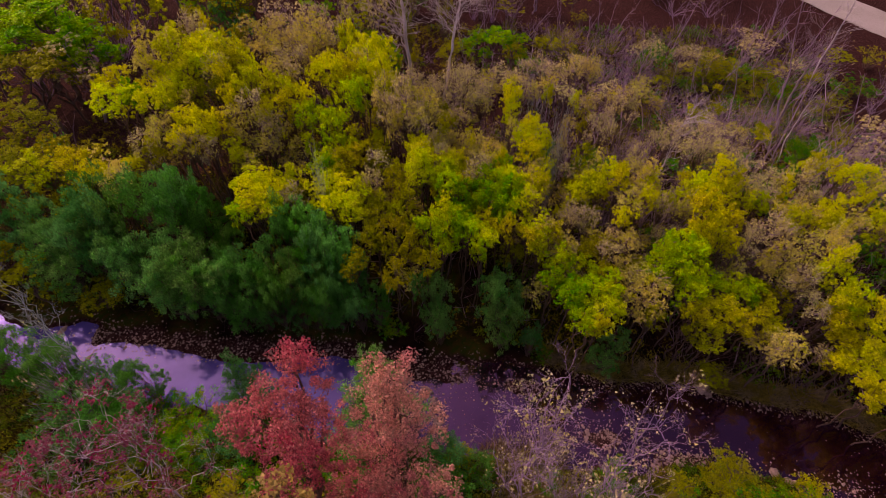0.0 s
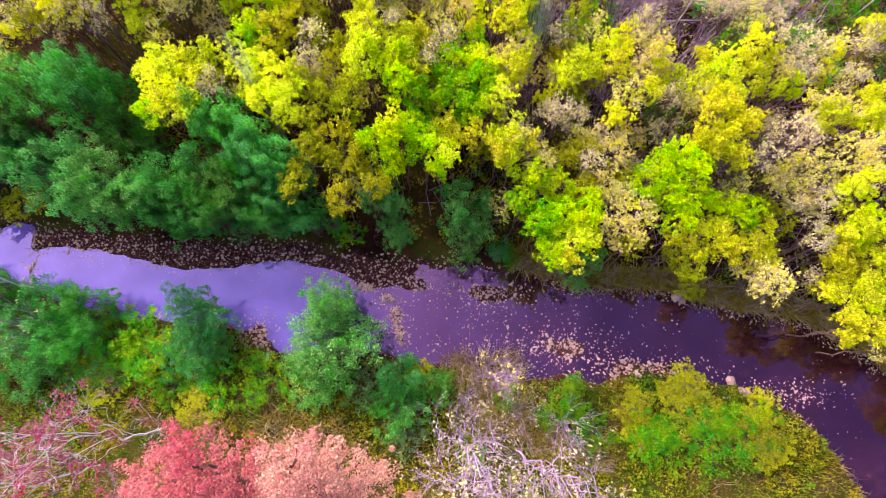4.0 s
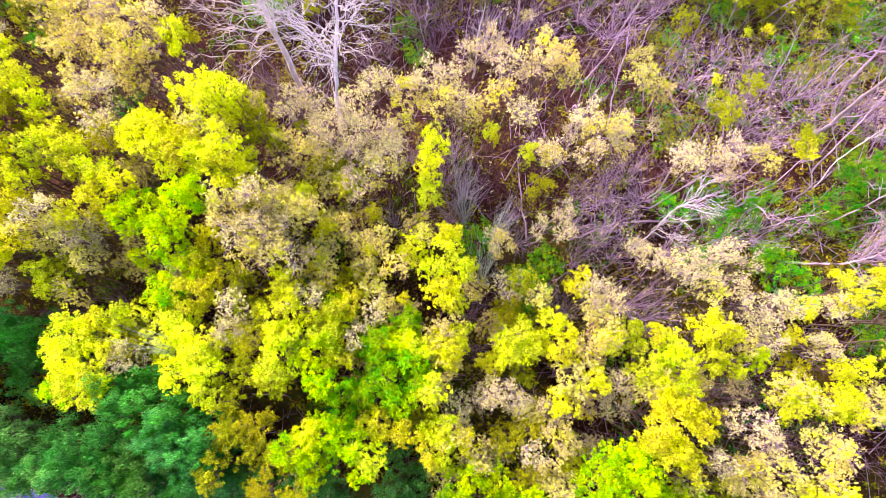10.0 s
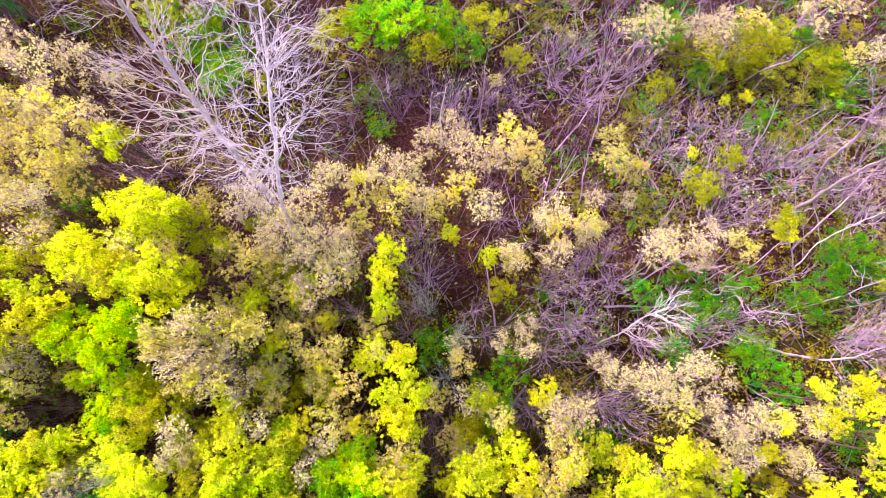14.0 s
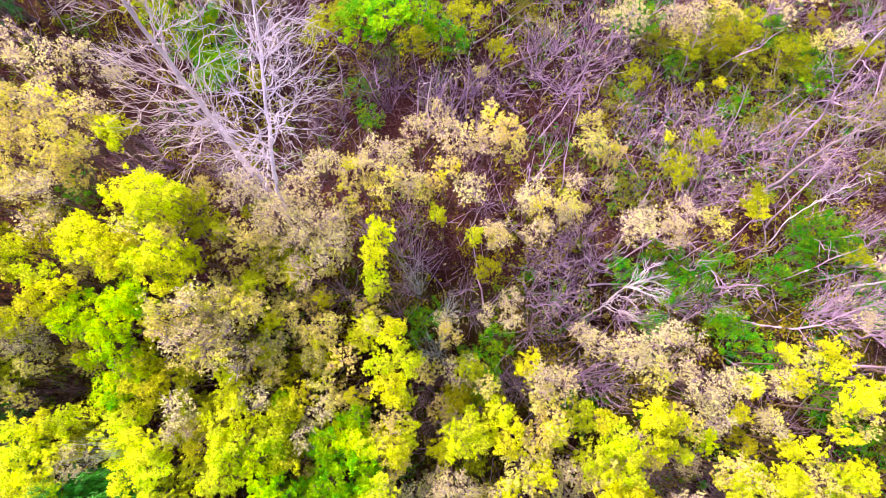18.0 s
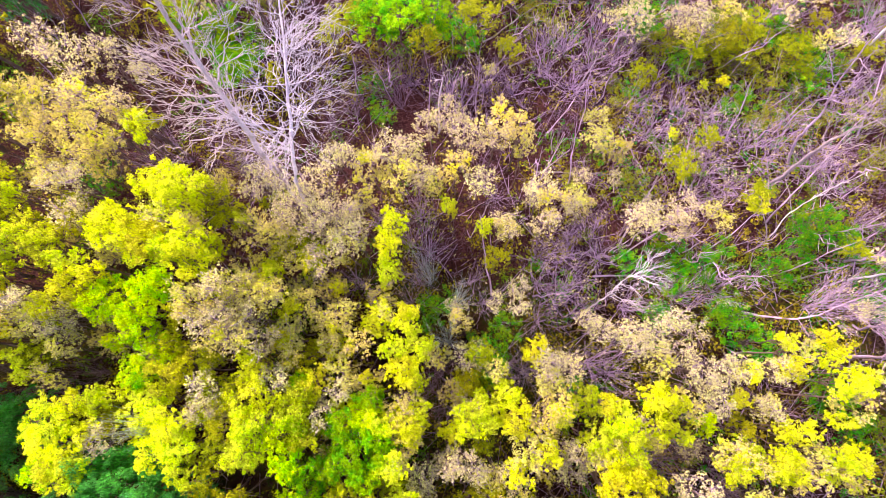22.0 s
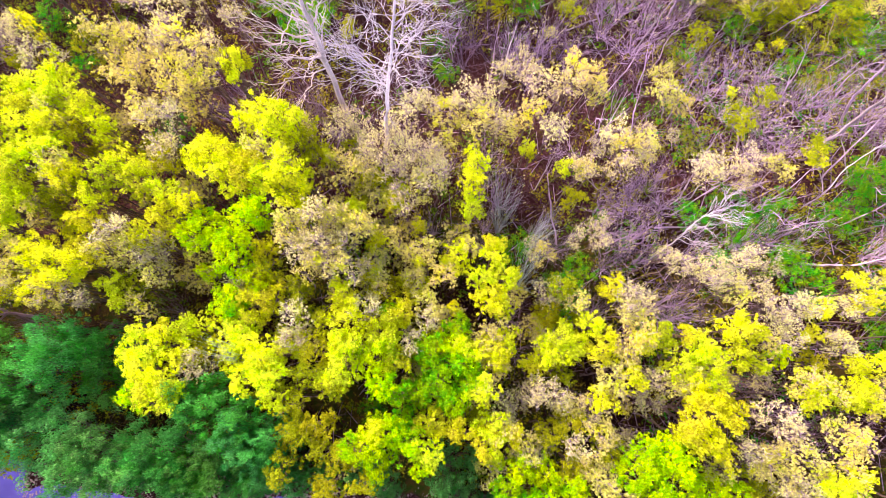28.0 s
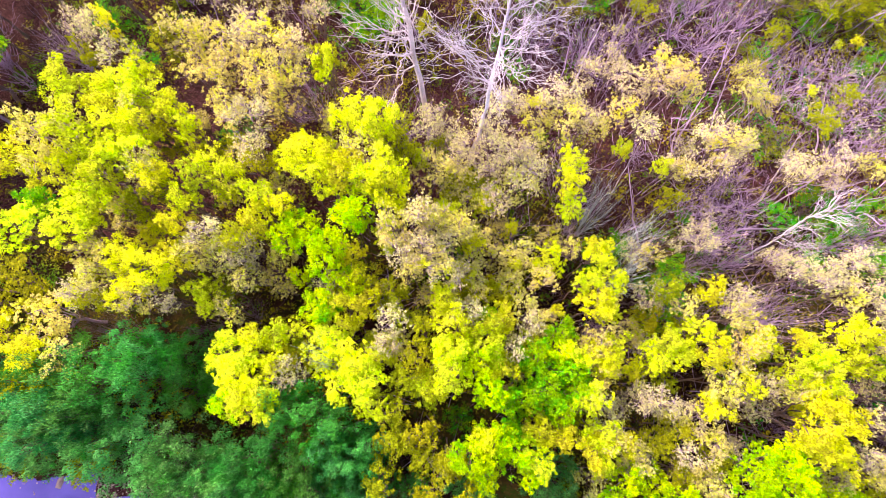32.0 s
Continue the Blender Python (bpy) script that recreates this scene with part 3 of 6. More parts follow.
def blades(rng, spots, heights, lean=0.35, width=0.02):
    """Grass blades: one narrow bent pair of quads each."""
    n = len(spots)
    a = rng.random(n) * 6.28
    side = np.stack((np.cos(a), np.sin(a), np.zeros(n)), 1) * width
    bend = np.stack((rng.normal(size=n) * lean, rng.normal(size=n) * lean, np.ones(n)), 1) * heights[:, None]
    mid = spots + bend * np.array((0.35, 0.35, 0.6))
    tip = spots + bend
    verts = np.stack((spots - side, spots + side, mid + side * 0.8, mid - side * 0.8, tip + side * 0.15, tip - side * 0.15), 1).reshape(-1, 3)
    i = np.arange(n)[:, None] * 6
    return verts, np.concatenate((i + np.array((0, 1, 2, 3)), i + np.array((3, 2, 4, 5))))


def clump_form(kind, seed, far):
    """A grass clump 1.5 m high and 2 m in radius."""
    rng = np.random.default_rng(seed)
    n = 900
    d, a = 1.9 * rng.random(n) ** 0.7, rng.random(n) * 6.28
    v, f = blades(rng, np.stack((d * np.cos(a), d * np.sin(a), np.zeros(n)), 1), 0.7 + 0.9 * rng.random(n), 0.45, 0.018)
    root = new(WORDS[kind][0])
    piece("tuft", mesh_from("tuft", v, f, LEAF["Q"]), root)
    return root, 2.0, 1.5


def grow(kind, x, y, z, r, far=False):
    """Plant one: its crown's middle at height z, its radius r."""
    index = PLANTED.get(kind, 0)
    PLANTED[kind] = index + 1
    SPOTS.append((x, y, r))
    rng = np.random.default_rng(900 + index * 7 + ord(kind))
    form = index % (2 if far else 6 if kind in "YMT" else 5 if kind in "BKWO" else 3)
    slim = kind in "YLGOTM" and r < 1.7 and not far
    maker = tall_form if kind in "YLGOTM" else bare_form if kind in "BDX" else clump_form if kind == "Q" else bush_form
    key = (kind, form, far, slim)
    fresh = key not in FORMS
    if fresh:
        seed = 17 * form + 131 * ord(kind)
        FORMS[key] = slim_form(kind, seed) if slim else maker(kind, seed, far)
        name, label, category, group = WORDS[kind]
        tagged(FORMS[key][0], label, category, group)
    root, r0, h0 = FORMS[key]
    base = float(land(x, y)) - 0.05
    top = max(z + 0.4 * r - base, 0.9)
    wide = r / r0 * (1.17 if slim else 1.15 if kind in "YLGOMT" else 1.1)
    ob = root if fresh else copy_thing(root, Matrix())
    ob.matrix_basis = Matrix.LocRotScale((x, y, base), Euler((rng.normal() * 0.03, rng.normal() * 0.03, rng.random() * 6.28)), (wide, wide * (0.9 + 0.2 * rng.random()), top / h0))
    return ob

grow("V", -27.0, 24.6, 6.2, 2.3)
grow("V", -24.6, 24.8, 6.2, 2.1)
grow("V", -22.6, 23.4, 6.0, 2.0)
grow("V", -26.2, 22.4, 4.8, 2.0)
grow("O", -28.4, 21.6, 3.8, 1.9)
grow("O", -30.6, 22.6, 5.2, 1.9)
grow("W", -30.2, 25.4, 7.2, 2.4)
grow("W", -33.2, 24.2, 7.0, 2.4)
grow("W", -35.8, 26.4, 7.2, 2.4)
grow("Y", -24.8, 28.0, 8.2, 1.2)
grow("Y", -26.6, 28.6, 8.4, 1.3)
grow("M", -23.2, 27.2, 8.0, 1.0)
grow("Y", -28.6, 28.2, 8.4, 1.3)
grow("O", -30.8, 29.0, 8.0, 1.5)
grow("O", -33.0, 28.6, 8.0, 1.5)
grow("T", 1.6, 38.6, 9.2, 0.79)
grow("T", 1.1, 39.2, 9.6, 0.66)
grow("T", 2.0, 38.0, 9, 0.85)
grow("W", -24.1, 15.2, 3.2, 1.88)
grow("W", -21.0, 14.8, 3, 1.54)
grow("W", -18.4, 14.5, 3.6, 1.35)
grow("W", -11.8, 14.5, 4.6, 1.18)
grow("W", -12.0, 13.4, 2.8, 1.49)
grow("V", -3.7, 14.5, 5.2, 1.49)
grow("V", -4.0, 13.4, 3, 1.68)
grow("K", -14.7, 12.1, 1.6, 2.05)
grow("K", -17.3, 12.8, 1.6, 1.72)
grow("W", 0.4, 10.3, 3, 1.35)
grow("W", 0.1, 8.4, 2.4, 1.58)
grow("W", 2.4, 9.7, 2, 1.18)
grow("J", 17.0, 8.6, 1.6, 1.95)
grow("K", 18.2, 7.1, 1.6, 1.90)
grow("J", 20.9, 6.9, 1.6, 1.74)
grow("K", 14.8, 6.8, 1.8, 1.57)
grow("J", 13.7, 8.6, 1.6, 1.30)
grow("T", -1.8, 41.9, 6.5, 1.02)
grow("T", -0.7, 40.2, 7.2, 0.98)
grow("D", -2.0, 41.2, 6, 1.16)
grow("G", -6.0, 51.4, 3, 1.83)
grow("G", -7.7, 54.4, 3, 1.85)
grow("K", -5.5, 54.6, 1.5, 1.42)
grow("G", -9.8, 55.6, 3, 1.46)
grow("J", 26.1, 55.5, -0.6, 1.30)
grow("J", 28.7, 52.0, -0.6, 1.45)
grow("M", 27.5, 53.5, 0.8, 1.00)
grow("O", 29.7, 52.4, 0.2, 1.09)
grow("J", 31.3, 51.5, -0.8, 1.28)
grow("O", 32.9, 54.6, 0.2, 1.27)
grow("K", 34.7, 54.2, -0.8, 1.47)
grow("M", 31.0, 55.2, 0.8, 1.00)
grow("J", 36.6, 55.1, -0.8, 1.30)
grow("O", 36.2, 50.8, 0, 1.00)
grow("J", 23.6, 56.1, -0.6, 1.14)
grow("B", 21.5, 55.5, 0.4, 1.53)
grow("B", 24.4, 54.0, 0.3, 1.27)
grow("J", 16.1, 56.8, -0.4, 1.32)
grow("O", 14.1, 53.2, 0, 1.20)
grow("K", 38.8, 51.0, -0.6, 1.10)
grow("M", 37.5, 52.4, 1, 0.90)
grow("B", 29.6, 46.0, 0.3, 1.62)
grow("B", 25.3, 44.5, 0.3, 1.45)
grow("B", 34.3, 45.4, 0.3, 1.61)
grow("B", 35.5, 42.8, 0.3, 1.43)
grow("B", 37.1, 41.4, 0.5, 1.41)
grow("B", 17.1, 54.2, 0.5, 1.44)
grow("B", 14.4, 50.6, 0.5, 1.50)
grow("B", 22.5, 52.6, 0.4, 1.43)
grow("T", 1.5, 40.7, 7.5, 1.24)
grow("T", 2.2, 42.2, 7, 1.13)
grow("D", -4.0, 43.0, 7, 1.35)
grow("D", -2.1, 41.4, 7.5, 1.18)
grow("D", -6.3, 44.5, 6, 1.54)
grow("T", 0.4, 39.0, 8, 1.08)
grow("T", -0.5, 38.3, 8, 0.95)
grow("D", 0.8, 39.9, 6.5, 1.00)
grow("D", 6.3, 51.5, 1.5, 1.89)
grow("D", 4.3, 52.5, 1.5, 1.49)
grow("D", 7.9, 50.1, 1.5, 1.46)
grow("D", 2.0, 49.1, 1.5, 1.38)
grow("D", 5.6, 49.8, 1, 1.65)
grow("D", 1.0, 46.5, 2, 1.34)
grow("T", -16.1, 50.7, 8.2, 1.54)
grow("T", -13.7, 48, 9.4, 1.46)
grow("T", -12.1, 48.8, 9.1, 1.15)
grow("T", -13.6, 45.9, 9.3, 1.29)
grow("M", -14.2, 45.3, 9.3, 1.44)
grow("M", -11.4, 45.2, 9.9, 1.4)
grow("T", -10.2, 45.4, 9.9, 1.19)
grow("M", -14.4, 43.2, 9.3, 1.26)
grow("M", -11.9, 42.9, 9.8, 1.39)
grow("M", -9.8, 43.1, 10.2, 1.37)
grow("Y", -8.6, 43, 10.6, 0.66)
grow("M", -10.7, 41.7, 10, 1.21)
grow("T", -12.7, 40.7, 9.7, 1.29)
grow("M", -13.8, 41.2, 9.4, 1.18)
grow("T", -13, 39.2, 9.6, 1.06)
grow("K", -16.7, 43.9, 0.2, 1.45)
grow("Y", -13.8, 37.9, 9.8, 0.9)
grow("O", -12.5, 38.1, 9.1, 0.92)
grow("T", -9.4, 47.6, 10, 0.95)
grow("K", -7.6, 53.4, -0.6, 1.84)
grow("K", -9.1, 57.2, -0.6, 2.01)
grow("K", -10.4, 55.2, -0.6, 1.33)
grow("O", -2.8, 49, 4.8, 0.82)
grow("O", -8.1, 43.8, 10.1, 0.86)
grow("B", -10.7, 45.6, 2.4, 1.65)
grow("B", -12.3, 45, 2.5, 1.17)
grow("K", 3.3, 51, -0.6, 1.03)
grow("K", 4.2, 48.6, -0.5, 1.02)
grow("G", 3.9, 54.7, 2.7, 1.82)
grow("O", 2.1, 55.4, 1.9, 1.45)
grow("G", 6, 54.3, 3.8, 1.57)
grow("G", 8.1, 55, 2.7, 1.7)
grow("O", 7.5, 52.8, 3.1, 1.03)
grow("K", 8.9, 56, -0.6, 1.32)
grow("O", 0.8, 54.3, 1.9, 1.16)
grow("B", 9.1, 49.6, 2, 1.52)
grow("T", 9.4, 44.8, 6.3, 1.24)
grow("T", 8.1, 44.4, 6.2, 0.97)
grow("T", 6.5, 43.4, 6.4, 1.16)
grow("T", 5.2, 42.7, 6.7, 1.15)
grow("M", 4.2, 41.8, 6.7, 1.21)
grow("M", 5.9, 41.2, 6.8, 1.26)
grow("T", 7.4, 41.4, 6.4, 1.14)
grow("M", 7.9, 40.6, 6.9, 0.59)
grow("M", 4, 39.9, 7.1, 0.79)
grow("T", 3.1, 42.8, 6.6, 0.95)
grow("O", -4.2, 39.6, 9.3, 1.22)
grow("O", -3.8, 38.7, 8.5, 1)
grow("T", -2.1, 40.5, 7.6, 1.11)
grow("O", -1.7, 39.9, 6, 0.95)
grow("M", -2.6, 37.8, 8.6, 1.3)
grow("M", -1.3, 37.6, 7.8, 1.2)
grow("Y", -3.8, 36.7, 9.6, 0.53)
grow("Y", -2.9, 38.3, 8.6, 0.43)
grow("Y", -9, 38.3, 10.7, 1.22)
grow("Y", -6.8, 39.3, 11.3, 1.2)
grow("Y", -5, 39.4, 11.8, 1.01)
grow("Y", -4.3, 39, 10.9, 0.63)
grow("Y", -9.9, 37.4, 10.4, 0.99)
grow("M", -6.2, 37.6, 11.2, 1.02)
grow("Y", -4.4, 36.6, 11.4, 1.17)
grow("Y", -7.2, 36.5, 10.9, 1.25)
grow("Y", -8.3, 35.9, 10.8, 1.07)
grow("Y", -4.2, 35.5, 11.1, 1.06)
grow("Y", -5.5, 35.7, 11.2, 0.94)
grow("Y", -7.8, 37.9, 10.9, 0.97)
grow("T", 2.3, 38.3, 8.1, 1.32)
grow("T", 1.5, 37.2, 7.8, 1.19)
grow("T", 3.3, 37.2, 8.6, 1.16)
grow("M", 2.8, 36.5, 7.7, 1.13)
grow("B", 4, 39.9, 3.4, 1.39)
grow("T", 3.5, 38.7, 7.8, 0.89)
grow("Y", 5.8, 36.4, 9, 0.84)
grow("Y", 5.4, 35.4, 8.3, 0.85)
grow("Y", 5.5, 37.3, 8.5, 0.80)
grow("B", 6.9, 40.1, 3.4, 1.39)
grow("B", 6.2, 38, 3.7, 1.22)
grow("B", 7.6, 37.4, 3.8, 1.49)
grow("Y", 9.1, 39.1, 7.7, 0.45)
grow("Y", 9.3, 38.4, 7.7, 0.32)
grow("Y", 10.9, 38, 8.1, 0.53)
grow("B", 10.2, 49.1, 2, 1.83)
grow("B", 12.3, 50.8, 1.9, 1.53)
grow("K", 10.8, 55.2, -0.6, 1.67)
grow("M", 12.6, 52.2, -1.3, 0.65)
grow("O", 11.6, 54.6, 2.7, 1.45)
grow("M", 12.5, 45.1, 6.4, 1.3)
grow("T", 11.7, 43.2, 7.5, 1.05)
grow("M", 13.4, 43.7, 7.8, 1.04)
grow("M", 13.8, 42.6, 7.8, 0.71)
grow("T", 10, 43.8, 6.4, 1.16)
grow("M", 9.5, 41.9, 6.5, 1.08)
grow("T", 10.8, 41.2, 6.4, 1.14)
grow("B", 12.5, 41.5, -0.4, 1.13)
grow("T", 14.5, 40.5, 3.5, 0.83)
grow("T", 15, 39.5, 7, 1.04)
grow("M", 15.3, 39, 7.1, 1.03)
grow("M", 16.3, 39.6, 7, 0.84)
grow("T", 16.6, 38.8, 7.1, 0.71)
grow("T", 12.2, 37.6, 8.1, 0.87)
grow("M", 12.8, 37.2, 8, 0.68)
grow("J", 17.9, 55.8, -0.6, 1.05)
grow("B", 18.5, 53.9, 0, 1.62)
grow("B", 19.1, 50.7, 0, 1.93)
grow("B", 20.6, 52.4, 0, 1.61)
grow("B", 17, 52.1, 0, 1.61)
grow("J", 22.5, 48.9, -0.5, 1.1)
grow("J", 22.1, 50.4, -0.6, 0.94)
grow("O", 23.8, 50.5, 0.7, 1.07)
grow("K", 23.3, 49.9, -0.6, 0.76)
grow("M", 19.2, 45.8, 4.3, 0.8)
grow("M", 19.3, 44, 4.8, 1.14)
grow("M", 20.7, 43.6, 2.9, 0.97)
grow("T", 21.4, 42.7, -0.4, 0.65)
grow("T", 18.3, 42, 2.7, 0.7)
grow("B", 24.3, 46.2, 0.4, 1.86)
grow("Y", 25.5, 45.4, 1.2, 0.43)
grow("B", 23.5, 49, 0.1, 1.49)
grow("J", 18, 42.6, 0.4, 0.72)
grow("M", 18.9, 40.6, 0, 0.7)
grow("J", 22.2, 41.9, 0.5, 1.27)
grow("K", 21, 40.5, 0.8, 0.43)
grow("T", 23.2, 40.2, 0, 1.04)
grow("T", 24.1, 39, 3.8, 1.14)
grow("T", 22.2, 38.8, 3.8, 1.14)
grow("T", 23.5, 37.8, 3.9, 0.91)
grow("B", 26.6, 41.1, 1.3, 1.54)
grow("B", 28.1, 42.8, 1, 1.49)
grow("B", 29.3, 41.4, 1.2, 1.47)
grow("B", 27.6, 44.6, 0.7, 1.51)
grow("O", 27.8, 45.2, 1.3, 0.94)
grow("T", 21.1, 38.3, 3.9, 1.06)
grow("B", 18.7, 38.2, 1.8, 1.58)
grow("B", 19.4, 36.6, 2, 1.41)
grow("T", 14.8, 37.7, 7.4, 0.82)
grow("B", 17.3, 38.2, 1.8, 1.28)
grow("J", 25.9, 53.5, -0.6, 1.55)
grow("K", 27.5, 52, -0.6, 1.37)
grow("J", 27.3, 54.4, -0.6, 1.21)
grow("O", 27.9, 52.6, 0.7, 1.08)
grow("B", 29.3, 54.9, 0, 1.71)
grow("T", 27.9, 54.4, 2.1, 1.38)
grow("T", 26.2, 54.1, 2.1, 1.05)
grow("O", 30.8, 53.4, 0.7, 1.42)
grow("J", 32.8, 53.2, -0.6, 1.8)
grow("J", 33.7, 50.8, -0.6, 1.78)
grow("K", 31.2, 48.5, -0.5, 1.34)
grow("J", 33.5, 47.4, -0.3, 1.16)
grow("Y", 28, 49.4, 0.8, 0.37)
grow("Y", 29.7, 49.5, 0.8, 0.45)
grow("J", 35.6, 51.6, -0.6, 1.36)
grow("J", 36.5, 49.7, -0.5, 1.18)
grow("O", 35.3, 52.2, 0.7, 1.24)
grow("B", 35.8, 55.5, 0, 1.62)
grow("O", 37.7, 54.5, 0.7, 0.75)
grow("K", 37.4, 52.5, -0.6, 0.77)
grow("B", 31.3, 44.9, 0.6, 1.51)
grow("B", 29, 47.4, 0.3, 1.71)
grow("B", 32.2, 43.5, 0.8, 1.34)
grow("B", 26.8, 48.4, 0.1, 1.73)
grow("J", 32.1, 46.6, -0.2, 0.9)
grow("O", 25.4, 43, 1.6, 1.31)
grow("O", 29.9, 40.1, 2.2, 1.12)
grow("Y", 30.1, 39.7, 2.2, 0.82)
grow("M", 26.2, 39.3, 3.7, 0.64)
grow("M", 26.6, 38.3, 3.9, 0.63)
grow("J", 39.3, 42.5, 0.4, 1.49)
grow("J", 40.6, 43.9, 0.2, 0.96)
grow("K", 33.6, 38.3, 2.0, 1.75)
grow("K", 35.1, 38.4, 2.0, 1.29)
grow("K", 35.3, 36.6, 2.3, 1.04)
grow("K", 26.9, 36.5, 2.3, 1.2)
grow("K", 30.6, 35.3, 2.4, 1.48)
grow("K", 32.5, 36.7, 2.3, 1.05)
grow("B", 37.6, 38.6, 1.7, 1.04)
grow("O", 34.2, 36.1, 5, 0.74)
grow("B", 37.2, 44.7, 0.6, 1.59)
grow("B", 40.1, 47.8, 0.2, 1.63)
grow("T", 38.3, 52.1, 2.1, 1.03)
grow("O", 40.8, 51.5, 0.7, 1.06)
grow("Y", -13.2, 36.4, 9.7, 1.01)
grow("Y", -11.6, 36, 9.9, 0.82)
grow("Y", -12, 34.6, 9.5, 1)
grow("Y", -13.2, 33.5, 9.4, 0.82)
grow("Y", -10.7, 35.1, 10.1, 0.64)
grow("T", -12.2, 33.3, 8.6, 0.85)
grow("T", -12.9, 32.6, 8.9, 0.83)
grow("M", -14, 32.1, 8.2, 0.97)
grow("M", -12.7, 31.5, 8.2, 0.96)
grow("O", -14.8, 30.7, 7, 1)
grow("M", -14, 29.8, 7.5, 0.73)
grow("D", -12.2, 32.5, 5.5, 0.86)
grow("D", -14.3, 29.7, 5.5, 0.91)
grow("D", -14.5, 28.3, 5.5, 0.91)
grow("L", -10, 34.3, 9.5, 1.11)
grow("L", -7, 34.8, 11.1, 1)
grow("L", -6.1, 34.7, 11, 0.72)
grow("L", -8.1, 33.3, 9.9, 0.98)
grow("L", -10.3, 33.4, 9.3, 0.82)
grow("L", -8, 32.1, 9, 1.11)
grow("L", -6.8, 31.5, 9, 0.82)
grow("L", -9.4, 31.3, 8.2, 0.54)
grow("L", -9, 29.9, 7.6, 1.09)
grow("G", -8.3, 29.5, 7.8, 0.78)
grow("Y", -7, 29.6, 7.8, 1.14)
grow("Y", -8.3, 28.1, 7.1, 1.16)
grow("M", -3.7, 33.8, 11.9, 0.94)
grow("T", -2.7, 34.3, 11.6, 0.95)
grow("M", -2.1, 34.7, 10.9, 0.81)
grow("M", -2.2, 33.6, 10.5, 0.98)
grow("T", -3.0, 32.6, 11.5, 1.05)
grow("M", -4.6, 33.0, 11.7, 0.94)
grow("T", -1.8, 32.7, 9.9, 1.12)
grow("M", -0.9, 33.6, 10.1, 1)
grow("T", -4.0, 32.0, 11.0, 1.01)
grow("M", -2.6, 31.7, 10.6, 1.14)
grow("T", -1.6, 31.9, 10.1, 1.05)
grow("M", -3.3, 31.1, 10.3, 0.74)
grow("M", -0.8, 34.2, 9.8, 0.65)
grow("Y", -1.2, 34.7, 8.7, 0.39)
grow("Y", 0.6, 35.6, 6.8, 0.71)
grow("M", 0, 36.1, 7, 0.9)
grow("Y", 2.3, 34.5, 6.7, 0.42)
grow("T", 1.7, 35.6, 7.3, 0.89)
grow("D", 0.6, 34.3, 5.5, 1.13)
grow("B", 3, 35.1, 4, 1.33)
grow("M", 0.1, 33.5, 7.1, 0.88)
grow("Y", 0.2, 33.2, 8.3, 0.66)
grow("M", -0.4, 32, 8, 0.96)
grow("Y", -0.7, 31.6, 8, 0.66)
grow("M", 0.5, 31.6, 8.1, 0.66)
grow("M", 1.3, 32.5, 7.5, 0.68)
grow("M", 2.4, 32.2, 7.4, 1.05)
grow("M", 3.6, 31.2, 8.2, 0.77)
grow("M", 2.2, 31.2, 7.8, 0.78)
grow("Y", 2.3, 31.9, 7.8, 0.39)
grow("M", 3, 32.8, 7.4, 0.68)
grow("M", -0.1, 30.8, 8.1, 0.66)
grow("O", -6.1, 31.6, 8.8, 0.94)
grow("O", -4.5, 30.3, 8.1, 0.84)
grow("O", -3.9, 29.2, 8, 0.83)
grow("Y", -5.9, 29.8, 8.3, 0.94)
grow("T", -4.9, 28.9, 8.4, 1.06)
grow("T", -5.4, 28.1, 8, 0.83)
grow("Y", -2.3, 29.7, 9.1, 0.63)
grow("O", -3.2, 28.6, 8.1, 0.83)
grow("Y", -1.7, 29.7, 8.9, 0.8)
grow("T", -0.6, 29, 9.1, 0.91)
grow("Y", -0.8, 28.1, 9.8, 0.99)
grow("Y", -1.2, 27.4, 10.2, 0.97)
grow("L", -0.1, 26.6, 10.2, 1.02)
grow("Y", 0.4, 27.8, 9.3, 1)
grow("Y", -0.7, 26, 10.6, 1.05)
grow("Y", -2, 27.1, 10, 0.65)
grow("O", -3.3, 26.5, 9, 0.79)
grow("O", -4.1, 25.5, 7.8, 0.93)
grow("Y", -7, 27, 7.6, 1.13)
grow("Y", -6.2, 25.9, 7.7, 1.17)
grow("Y", -7.1, 25.3, 7.7, 0.94)
grow("Y", -5.1, 26.7, 8.3, 0.63)
grow("Y", -5.7, 24.7, 7.8, 0.93)
grow("L", 0.5, 25.4, 10.3, 0.84)
grow("O", -4.4, 24.4, 7.8, 0.81)
grow("O", -2.2, 24.9, 9.3, 0.87)
grow("K", -8.2, 26.5, 1.6, 0.57)
grow("G", 0.7, 29.3, 8.6, 0.58)
grow("Y", 1.6, 29.3, 8.6, 0.93)
grow("Y", 1.1, 28.2, 9, 0.91)
grow("T", 2.5, 28.7, 8.8, 0.8)
grow("T", 2, 27.7, 9.1, 0.79)
grow("Y", 1, 26.9, 9.2, 0.78)
grow("O", 1.8, 26.5, 8.3, 0.63)
grow("M", 3.2, 29.8, 8.3, 0.64)
grow("M", 3, 29, 8.7, 0.52)
grow("Y", 6.3, 31.7, 9.5, 0.79)
grow("Y", 6.9, 30.8, 9.5, 0.85)
grow("Y", 5.5, 30.3, 9.4, 0.73)
grow("Y", 6.3, 29.4, 9.3, 1.01)
grow("Y", 6.6, 32.2, 9.3, 0.69)
grow("Y", 6.9, 29.1, 9.3, 0.62)
grow("Y", 4.8, 29.5, 9, 0.37)
grow("M", 5.9, 27.8, 8.9, 1.02)
grow("Y", 6.5, 27, 9, 1)
grow("Y", 5.1, 26.5, 8.9, 0.89)
grow("M", 6.2, 25.7, 9, 0.94)
